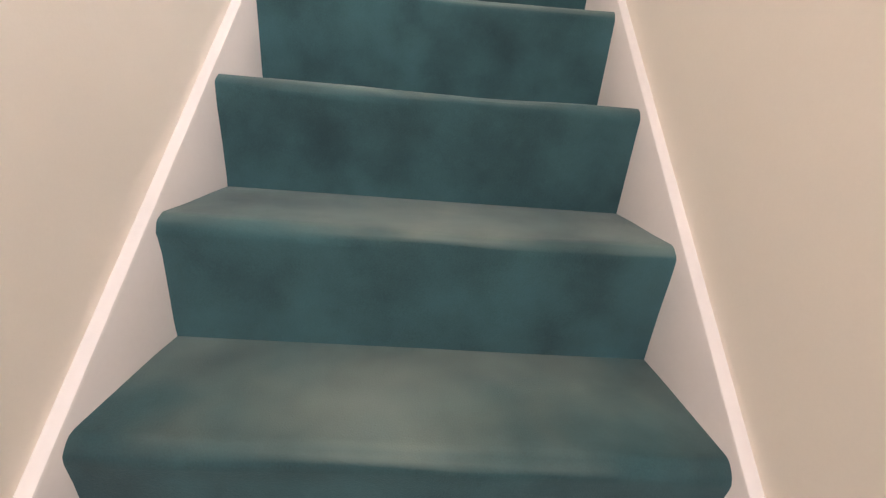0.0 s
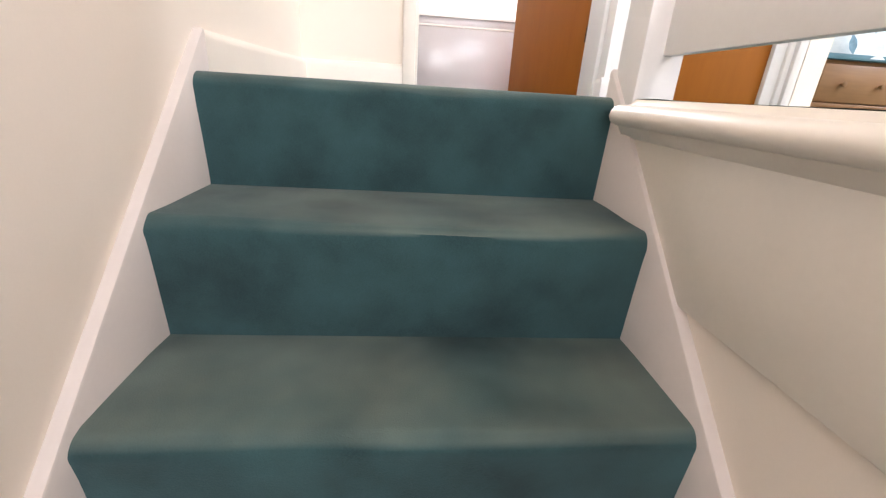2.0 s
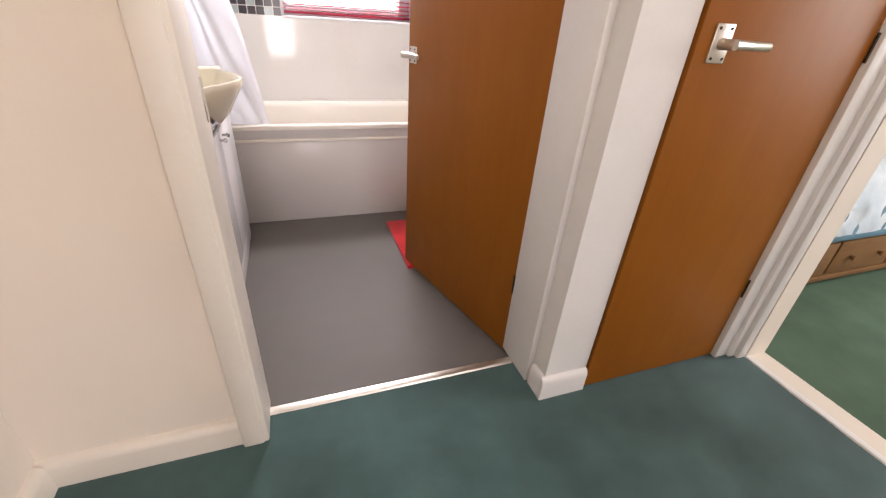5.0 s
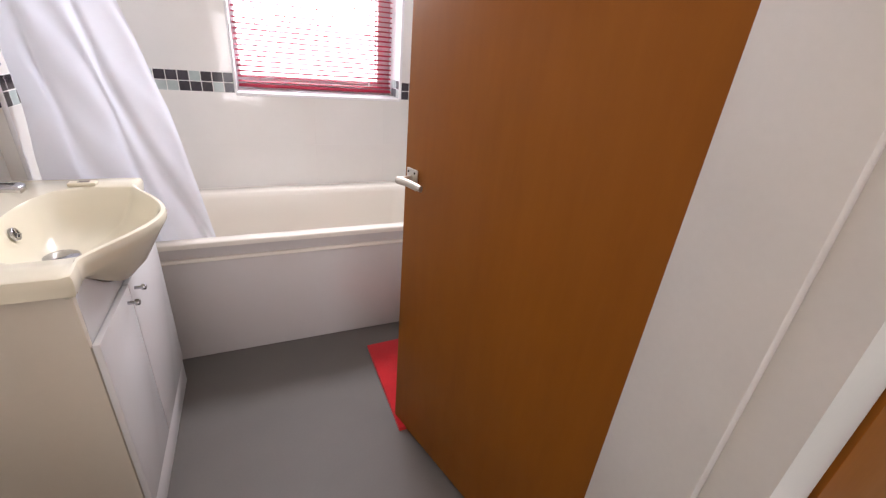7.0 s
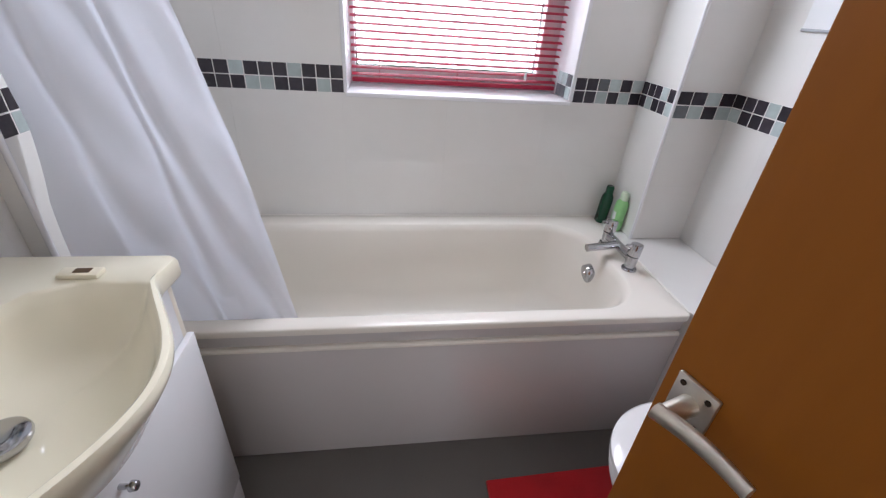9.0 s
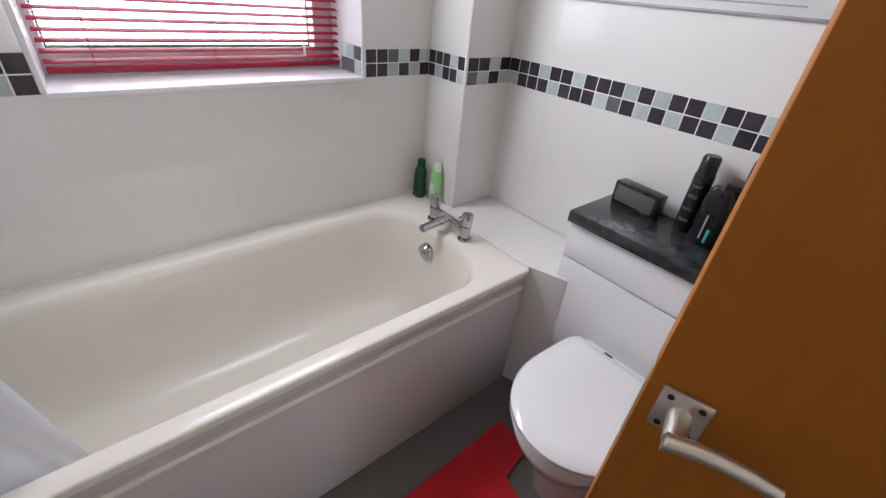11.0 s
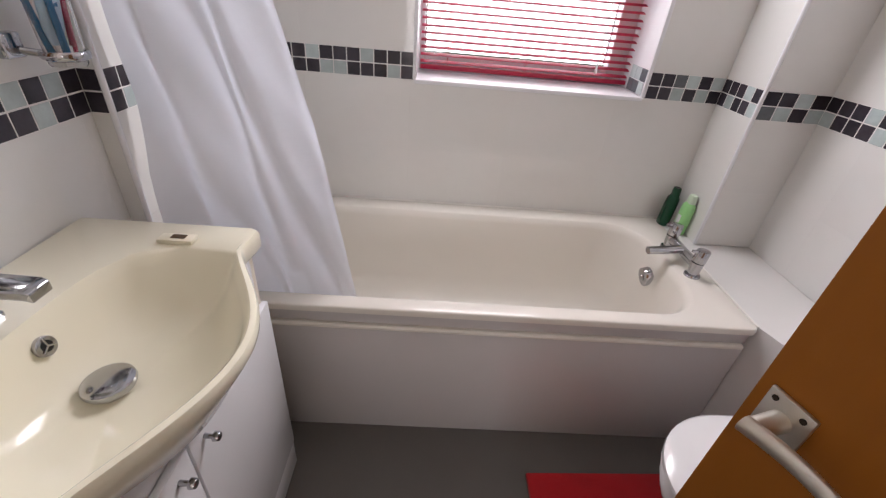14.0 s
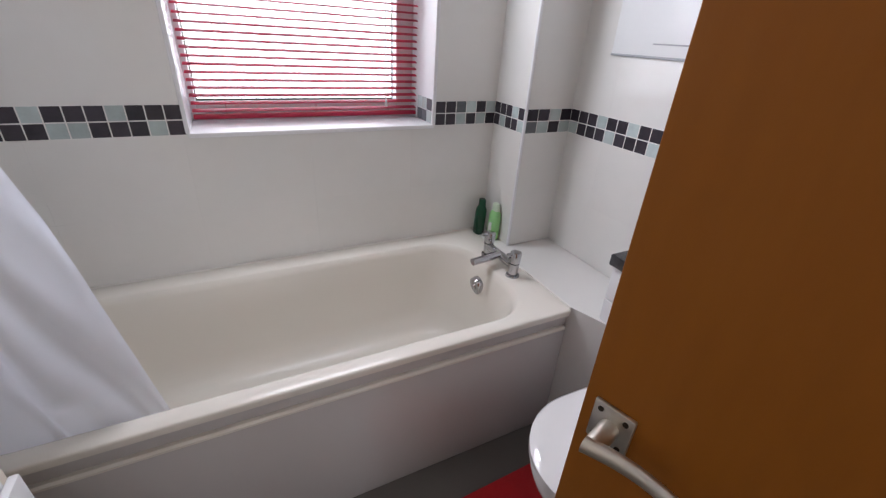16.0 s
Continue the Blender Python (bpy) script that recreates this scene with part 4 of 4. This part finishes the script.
CAN_PRINT = material("dull_can_print", (0.10, 0.095, 0.11), 0.35, spread=0.5, scale=120, grain=300)
can = thing("spray_can", (1.855, 2.085, 0.725), "tall black aerosol can standing on the worktop", "aerosol")
cx, cy = 1.855, 2.085
part("body", loft([[(cx + r * math.cos(a), cy + r * math.sin(a), 0.725 + h) for a in [2 * math.pi * q / 24 for q in range(24)]]
                   for h, r in ((0, 0.021), (0.003, 0.0235), (0.155, 0.0235), (0.163, 0.021))], cap0=True, cap1=True), BLACK, can)
part("cap", loft([[(cx + r * math.cos(a), cy + r * math.sin(a), 0.725 + h) for a in [2 * math.pi * q / 24 for q in range(24)]]
                  for h, r in ((0.163, 0.0215), (0.2, 0.021), (0.206, 0.017))], cap0=True, cap1=True), BLACK, can)
for h, w in ((0.03, 0.008), (0.062, 0.006), (0.095, 0.01), (0.125, 0.006)):
    ring = [[(cx + 0.0239 * math.cos(a), cy + 0.0239 * math.sin(a), 0.725 + h + dz) for dz in (0, w)] for a in [radians(150 + 6 * q) for q in range(11)]]
    part("print", loft(ring, closed=False), CAN_PRINT, can, "dull grey print")

gel = thing("gel_bottle", (1.812, 2.02, 0.725), "black shower gel bottle with teal print", "bottle")
rings = [[(1.812 + px * s, 2.02 + py * s, 0.725 + z) for px, py in rounded_rect(-0.017, 0.017, -0.032, 0.032, 0.014, 5)] for z, s in ((0, 0.94), (0.004, 1), (0.12, 1), (0.145, 0.86), (0.152, 0.7))]
part("body", loft(rings, cap0=True, cap1=True), BLACK, gel)
part("print", slab(1.7938, 1.7948, 2.006, 2.013, 0.738, 0.775, 0.0003), TEAL_INK, gel, "teal lettering bar")
part("print", slab(1.7938, 1.7948, 2.022, 2.026, 0.745, 0.81, 0.0003), INK_GREY, gel, "grey lettering bar")
box = thing("dark_box", (1.85, 1.98, 0.725), "small dark brown carton behind the bottles", "box")
part("carton", slab(1.83, 1.875, 1.955, 2.025, 0.725, 0.882, 0.0015), BLACK, box)
part("lid", slab(1.829, 1.876, 1.954, 2.026, 0.882, 0.89, 0.0015), material("brown_lid", (0.05, 0.025, 0.018), 0.4), box)
plaque = thing("bath_plaque", (1.885, 1.92, 0.725), "black bath plaque printed with lime green leaves", "plaque")
part("board", slab(1.882, 1.898, 1.83, 2.005, 0.725, 0.94, 0.002), BLACK, plaque)
pr = random.Random(3)
leaves = bmesh.new()
for i in range(16):
    y, z, a, s = 1.955 + pr.uniform(-0.045, 0.03), 0.865 + pr.uniform(-0.035, 0.045), pr.uniform(0, 6.28), pr.uniform(0.012, 0.02)
    leaf = [(0, -1), (0.45, -0.4), (0.5, 0.2), (0, 1), (-0.5, 0.2), (-0.45, -0.4)]
    front = [leaves.verts.new((1.8812 - 0.0002 * i / 16, y + s * (p * math.cos(a) - q * math.sin(a)), z + s * (p * math.sin(a) + q * math.cos(a)))) for p, q in leaf]
    leaves.faces.new(front)
part("leaf_print", leaves, LEAF_PRINT, plaque, "lime green leaves")
curve = bpy.data.curves.new("lettering", "FONT")
curve.body, curve.size, curve.extrude = "bath", 0.042, 0.0004
lettering = new("lettering", curve)
lettering.matrix_basis = pose(1.8808, 2.0, 0.755, 90, 0, -90)
dg = bpy.context.evaluated_depsgraph_get()
word = bpy.data.meshes.new_from_object(lettering.evaluated_get(dg))
word.transform(Matrix.Translation(-plaque.location) @ lettering.matrix_basis)
bpy.data.objects.remove(lettering)
word.materials.clear()
word.materials.append(INK_GREY)
lw = new("lettering", word)
lw.parent = plaque
tagged(lw, "pale grey word bath")

# laminated notice on the wall
sign = thing("wall_notice", (1.899, 2.34, 1.232), "white laminated printed notice fixed to the tiles", "notice")
part("sheet", slab(1.8955, 1.8995, 1.98, 2.7, 1.232, 1.75, 0.0008), PAPER, sign)
part("border", slab(1.894, 1.8996, 1.978, 2.702, 1.2275, 1.2345, 0.001), INK_GREY, sign, "grey lower border")
for y0, y1, z0, z1, m_ in ((2.342, 2.357, 1.264, 1.278, INK), (2.242, 2.257, 1.264, 1.278, INK), (2.27, 2.335, 1.268, 1.273, INK_GREY),
                           (2.12, 2.235, 1.268, 1.274, INK_GREY), (2.05, 2.36, 1.251, 1.2545, INK_GREY), (2.06, 2.12, 1.285, 1.289, INK), (2.4, 2.55, 1.264, 1.268, INK_GREY)):
    part("print", slab(1.8948, 1.896, y0, y1, z0, z1), m_, sign)

# ---- vanity unit and basin ----
BC = 1.962


def basin_front(y):
    """How far the basin comes out from the wall at y."""
    d = abs(y - BC)
    if d > 0.25:
        return 0.352 + 0.006 * min(1, (d - 0.25) / 0.05)
    return 0.346 + 0.006 * (d / 0.25) ** 4 + 0.116 * max(0.0, math.cos(math.pi / 2 * d / 0.25)) ** 1.15


def outline(n=40):
    pts = [(0.004, BC - 0.326), (0.12, BC - 0.326), (0.24, BC - 0.326), (0.345, BC - 0.326)]
    for i in range(n + 1):
        y = BC - 0.318 + 0.636 * i / n
        pts.append((basin_front(y), y))
    pts += [(0.345, BC + 0.326), (0.24, BC + 0.326), (0.12, BC + 0.326), (0.004, BC + 0.326)]
    pts += [(0.004, BC + 0.326 - 0.652 * i / 14) for i in range(1, 14)]
    return pts


def bowl_edge(p):
    """The rim of the bowl on the way from its middle to the outline point p."""
    cx, cy = 0.275, BC
    dx, dy = p[0] - cx, p[1] - cy
    reach = math.hypot(dx, dy)
    a, b = (0.205, 0.243) if dx > 0 else (0.137, 0.243)
    k = 2.4 if dx > 0 else 3.0
    r = 1 / ((abs(dx / reach) / a) ** k + (abs(dy / reach) / b) ** k) ** (1 / k)
    r = min(r, reach - 0.012)
    return cx + dx / reach * r, cy + dy / reach * r


out = outline()
inn = [bowl_edge(p) for p in out]


def toward(points, c, s, z):
    return [(c[0] + (x - c[0]) * s, c[1] + (y - c[1]) * s, z) for x, y in points]


def skirt(x):
    return max(0.0, min(1.0, (x - 0.35) / 0.11))


basin = thing("wash_basin", (0.2, BC, 0.62), "ivory ceramic bow-fronted basin on the vanity unit", "basin")
low = [(0.335 + (x - 0.335) * 0.25 if x > 0.335 else x, y, 0.738 - 0.118 * skirt(x)) for x, y in out]
mid1 = [(x - 0.012 * skirt(x), y, 0.738) for x, y in out]
mid2 = [(x - 0.03 * skirt(x), y, 0.738 - 0.03 * skirt(x)) for x, y in out]
mid3 = [(x - 0.058 * skirt(x), y, 0.738 - 0.08 * skirt(x)) for x, y in out]
C = (0.235, BC)
part("bowl", loft([low, mid3, mid2, mid1, [(x - 0.001 * skirt(x), y, 0.757) for x, y in out], [(x, y, 0.768) for x, y in out], [(x - 0.003 * (x > 0.1), y + (BC - y) * 0.008, 0.7755) for x, y in out], [(x - 0.008 * (x > 0.1), y + (BC - y) * 0.02, 0.777) for x, y in out],
                   [(x, y, 0.777) for x, y in inn], toward(inn, C, 0.975, 0.772), toward(inn, C, 0.93, 0.752), toward(inn, C, 0.85, 0.72), toward(inn, C, 0.72, 0.688),
                   toward(inn, (0.225, BC + 0.006), 0.5, 0.664), toward(inn, (0.225, BC + 0.012), 0.25, 0.655), toward(inn, (0.225, BC + 0.012), 0.08, 0.652)], cap1=True), CERAMIC, basin, smooth=40)
bm = loft([[(0.225 + r * math.cos(a), BC + 0.012 + r * math.sin(a), z) for a in [2 * math.pi * q / 32 for q in range(32)]] for r, z in ((0.028, 0.652), (0.036, 0.662), (0.0375, 0.667), (0.036, 0.6725), (0.032, 0.6745), (0.015, 0.6755))], cap0=True, cap1=True)
part("plug", bm, CHROME, basin, "round chrome pop-up plug")
N = Vector((0.95, 0, 0.3)).normalized()
o = Vector((0.1535, BC + 0.018, 0.735))
bm = rod(o - N * 0.004, o + N * 0.003, 0.0165, 0.0155, 24, bevel=0.001)
part("overflow_ring", bm, CHROME, basin, "chrome overflow ring")
for q in range(3):
    side = Vector((0, math.cos(radians(90 + 120 * q)), 0)) + N.cross(Vector((0, 1, 0))) * math.sin(radians(90 + 120 * q))
    part("overflow_bar", rod(o + N * 0.0042, o + N * 0.0042 + side * 0.0125, 0.0016, sides=8), CHROME, basin)
part("overflow_hole", rod(o + N * 0.002, o + N * 0.0036, 0.009, sides=18), BLACK, basin, "dark overflow hole")

tap = thing("basin_tap", (0.075, BC + 0.012, 0.777), "square chrome basin mixer tap", "tap")
ty = BC + 0.012
part("body", loft([[(0.072 + px * s + dx, ty + py * s, z) for px, py in rounded_rect(-0.03, 0.03, -0.024, 0.024, 0.006, 3)] for z, s, dx in
                   ((0.777, 1.06, 0), (0.783, 1.06, 0), (0.786, 0.95, 0), (0.83, 0.8, -0.004), (0.872, 0.78, -0.008))], cap0=True, cap1=True), CHROME, tap)
bm = loft([[(x, ty + sy * w, z + sz) for sy, sz in ((-1, -0.009), (1, -0.009), (1, 0.007), (-1, 0.007))] for x, w, z in ((0.06, 0.019, 0.845), (0.12, 0.018, 0.852), (0.19, 0.0175, 0.85), (0.2, 0.0165, 0.846))], cap0=True, cap1=True)
bmesh.ops.bevel(bm, geom=list(bm.edges), offset=0.0025, segments=2, profile=0.5, affect="EDGES")
part("spout", bm, CHROME, tap)
bm = loft([[(x, ty + sy * 0.016, z + sz) for sy, sz in ((-1, -0.004), (1, -0.004), (1, 0.003), (-1, 0.003))] for x, z in ((0.035, 0.885), (0.09, 0.893), (0.14, 0.905))], cap0=True, cap1=True)
slab(0.045, 0.085, ty - 0.017, ty + 0.017, 0.871, 0.888, 0.003, bm=bm)
part("lever", bm, CHROME, tap)

soap = thing("soap_packet", (0.232, 2.222, 0.777), "small wrapped cream soap on the basin edge", "soap")
part("packet", slab(0.197, 0.262, 2.204, 2.232, 0.777, 0.787, 0.003), SOAP, soap)
part("label", slab(0.22, 0.246, 2.212, 2.226, 0.7868, 0.7878), SOAP_LABEL, soap, "dark brown printed label")

vanity = thing("vanity_unit", (0.17, BC, -0.018), "white two-door vanity unit with cream sides", "vanity unit")
for y0, y1 in ((1.662, 1.678), (2.246, 2.262)):
    part("side_panel", slab(0.002, 0.342, y0, y1, 0.075, 0.7375, 0.002), CAB_SIDE, vanity, "cream side panel")
part("base_panel", slab(0.002, 0.342, 1.678, 2.246, 0.075, 0.092), CAB_WHITE, vanity)
fas = []
for i in range(41):
    y = 1.678 + 0.568 * i / 40
    top = 0.7375 - 0.118 * skirt(basin_front(y))
    fas.append([(0.33, y, 0.56), (0.342, y, 0.56), (0.342, y, top), (0.33, y, top)])
part("fascia", loft(fas, cap0=True, cap1=True), CAB_WHITE, vanity)
part("plinth", slab(0.002, 0.354, 1.664, 2.26, -0.018, 0.075, 0.002), CAB_WHITE, vanity)
for y0, y1, ky in ((1.664, 1.912, 1.876), (1.917, 2.26, 1.953)):
    d = part("door", slab(0.3435, 0.358, y0, y1, 0.085, 0.605, 0.003), CAB_WHITE, vanity, "white gloss door")
    bm = rod((0.357, ky, 0.572), (0.374, ky, 0.572), 0.005, 0.004, 14)
    rod((0.373, ky, 0.572), (0.384, ky, 0.572), 0.009, 0.0075, 18, bm=bm, bevel=0.002)
    part("knob", bm, CHROME, d, "chrome knob")

# ---- wall things over the basin ----
mirror = thing("wall_mirror", (0.004, 1.9, 1.066), "frameless bathroom mirror on the tiled wall", "mirror")
part("glass", slab(0.0015, 0.006, 1.62, 2.248, 1.066, 1.72, 0.001), MIRROR, mirror)
holder = thing("tumbler_holder", (0.002, 2.3, 1.09), "chrome tumbler holder on the tiled wall", "holder")
part("bracket", slab(0.001, 0.02, 2.262, 2.3, 1.074, 1.112, 0.003), CHROME, holder)
HX, HY = 0.062, 2.325
bm = loft([[(HX + (0.033 + 0.0035 * math.cos(b)) * math.cos(a), HY + (0.033 + 0.0035 * math.cos(b)) * math.sin(a), 1.078 + 0.007 * math.sin(b)) for b in [2 * math.pi * q / 10 for q in range(10)]]
           for a in [2 * math.pi * q / 32 for q in range(33)]])
rod((0.015, 2.29, 1.085), (HX - 0.025, HY - 0.018, 1.079), 0.006, sides=10, bm=bm)
part("ring", bm, CHROME, holder)
cup = thing("tumbler", (HX, HY, 1.06), "clear glass tumbler in the chrome holder", "tumbler")
prof = [(0.0, 1.060), (0.026, 1.060), (0.0285, 1.064), (0.031, 1.16), (0.0295, 1.16), (0.027, 1.069), (0.0, 1.067)]
part("glass", loft([[(HX + max(r, 0.0004) * math.cos(a), HY + max(r, 0.0004) * math.sin(a), z) for a in [2 * math.pi * q / 28 for q in range(28)]] for r, z in prof]), GLASS, cup)


def toothbrush(x0, y0, x1, y1, mat, label):
    b = thing("toothbrush", (x0, y0, 1.07), label, "toothbrush", "toothbrushes in the tumbler")
    a, c = Vector((x0, y0, 1.07)), Vector((x1, y1, 1.245))
    bm = rod(a, a.lerp(c, 0.55), 0.0055, 0.005, 12)
    rod(a.lerp(c, 0.54), a.lerp(c, 0.85), 0.005, 0.003, 12, bm=bm)
    rod(a.lerp(c, 0.84), c, 0.0045, 0.0045, 10, bm=bm)
    part("handle", bm, mat, b)
    part("bristles", slab(c.x + 0.003, c.x + 0.013, c.y - 0.005, c.y + 0.005, c.z - 0.024, c.z - 0.002, 0.001), PAPER, b, "white bristles")


toothbrush(HX - 0.012, HY - 0.01, HX - 0.022, HY - 0.03, BLUE_BRUSH, "blue plastic toothbrush in the tumbler")
toothbrush(HX + 0.008, HY - 0.006, HX + 0.022, HY - 0.022, BLUE_BRUSH, "blue plastic toothbrush in the tumbler")
toothbrush(HX + 0.006, HY + 0.012, HX + 0.01, HY + 0.036, RED_BRUSH, "dark red plastic toothbrush in the tumbler")

tube = thing("toothpaste_tube", (HX, HY, 1.07), "blue and white toothpaste tube standing in the tumbler", "toothpaste")
part("cap", rod((HX, HY, 1.069), (HX + 0.001, HY, 1.094), 0.011, 0.012, 18, bevel=0.001), PAPER, tube, "white cap")
part("body", loft([[(HX - 0.004 + w * 0.35 * math.cos(a) + k * 0.02, HY - 0.004 + w * math.sin(a), 1.094 + k * 0.13) for w in (0.012 + 0.012 * min(1, k * 4),) for a in [2 * math.pi * q / 20 for q in range(20)]]
                   for k in (0, 0.08, 0.2, 0.5, 0.8, 1.0)], cap0=True, cap1=True), material("pale_blue_tube", (0.42, 0.62, 0.76), 0.3, spread=0.08, scale=30, grain=80), tube)
part("print", slab(HX + 0.0125, HX + 0.0135, HY - 0.02, HY + 0.004, 1.15, 1.19, 0.0004), BLUE_BRUSH, tube, "deep blue printed patch")

# ---- bedroom seen through the doorway ----
bed = thing("divan_bed", (3.25, 1.8, 0.0), "pine divan bed with drawers and pale blue bedding", "bed")
part("base", slab(2.46, 4.1, 1.16, 2.5, 0.02, 0.252, 0.004), PINE, bed)
part("plinth", slab(2.49, 4.07, 1.18, 2.48, 0.0, 0.02), DARK_METAL, bed, "dark recessed plinth")
for x0, x1 in ((2.475, 2.93), (2.945, 3.4), (3.415, 3.87)):
    dr = part("drawer", slab(x0, x1, 1.143, 1.16, 0.055, 0.232, 0.005), PINE, bed)
    for kx in (x0 + 0.12, x1 - 0.12):
        part("knob", rod((kx, 1.143, 0.14), (kx, 1.122, 0.14), 0.007, 0.014, 14, bevel=0.002), PINE, dr, "round wooden knob")
part("base_rail", slab(2.46, 4.1, 1.138, 1.16, 0.022, 0.05, 0.004), PINE, bed)
bm = bmesh.new()
rings = []
for i in range(41):
    x = 2.45 + 1.66 * i / 40
    ring = []
    for q in range(25):
        f = q / 24
        y = 1.13 + 1.38 * f
        drop = 0.262 if f in (0, 1) else 0.56 + 0.03 * noise.noise((x * 4, y * 4, 2)) - 0.16 * max(0, 1 - f * 12) ** 2 - 0.16 * max(0, 1 - (1 - f) * 12) ** 2
        edge = max(0, 1 - i / 3) ** 2 + max(0, 1 - (40 - i) / 3) ** 2
        ring.append((x, y - 0.012 * noise.noise((x * 9, f * 7, 8)), drop - 0.2 * edge * (drop > 0.3)))
    rings.append(ring)
loft(rings, closed=False, bm=bm)
part("duvet", bm, BEDDING, bed, "pale blue and white duvet", smooth=70)
part("mattress", slab(2.47, 4.09, 1.16, 2.49, 0.252, 0.42, 0.03, 3), BEDDING, bed)
part("valance", slab(2.452, 4.108, 1.128, 1.158, 0.252, 0.278, 0.004), SHEET_BLUE, bed, "slate blue cloth edge")
LEAF_BLUE = material("blue_leaf_print", (0.16, 0.27, 0.36), 0.85, spread=0.3, scale=30, grain=200)
for i in range(14):
    lf = bmesh.new()
    x, z, a, s = 2.56 + 0.11 * i + pr.uniform(-0.03, 0.03), 0.36 + pr.uniform(-0.05, 0.06), pr.uniform(-0.6, 0.6), pr.uniform(0.03, 0.05)
    lf.faces.new([lf.verts.new((x + s * (p * math.cos(a) - q * math.sin(a)), 1.112, z + s * (p * math.sin(a) + q * math.cos(a)))) for p, q in ((0, -1), (0.4, -0.3), (0.4, 0.3), (0, 1), (-0.4, 0.3), (-0.4, -0.3))])
    part("leaf_print", lf, LEAF_BLUE, bed, "slate blue printed leaf")

# ---- wall tiles, piece by piece ----
def trim(x, y, z0):
    solid("corner_trim", rod((x, y, z0), (x, y, CEILING), 0.0065, sides=14), UPVC, "white plastic tile corner trim", "trim", "structure")


trim(1.692, 2.837, 0.5)
trim(0.043, 2.412, -0.018)
tile_run(wall_north, (0, 3.039), 0, 0.045, 1.69, 0.47, 0.255, (0.626, 1.426, 0.0 + BAND1, 1.952))
mosaic_run(wall_north, (0, 3.039), 0, 0.045, 0.626, "PDDDPDDD", "DPPDDDPD", True)
mosaic_run(wall_north, (0, 3.039), 0, 1.428, 1.69, "DDDPDP", "DDPDPD")
tile_run(box_right, (1.694, 3.035), -90, 0.0, 0.196, 0.5)
mosaic_run(box_right, (1.694, 3.035), -90, 0.0, 0.196, "DDDP", "DPDD")
tile_run(box_right, (1.694, 2.839), 0, 0.0, 0.206, 0.5)
mosaic_run(box_right, (1.694, 2.839), 0, 0.0, 0.206, "DDPD", "DPDP", pitch=0.0515)
tile_run(wall_east, (1.904, 2.835), -90, 0.0, 1.66, 0.5, 0.18)
mosaic_run(wall_east, (1.904, 2.835), -90, 0.0, 1.66, "DDDPDDPDDDPDPDDPDDPD", "PDDDPDDDPDDPDPDDPDDD", pitch=0.0453)
tile_run(wall_west, (-0.004, 0.0), 90, 1.125, 2.41, -0.018, 1.3)
mosaic_run(wall_west, (-0.004, 0.0), 90, 1.16, 2.41, "DDPDPD", "PDDPDD", True)
tile_run(box_left, (-0.004, 2.414), 0, 0.004, 0.045, -0.018)
mosaic_run(box_left, (-0.004, 2.414), 0, 0.004, 0.045, "D", "D")
tile_run(box_left, (0.041, 0.0), 90, 2.412, 3.035, 0.47, 2.6)
mosaic_run(box_left, (0.041, 0.0), 90, 2.412, 3.035, "DD", "DP")
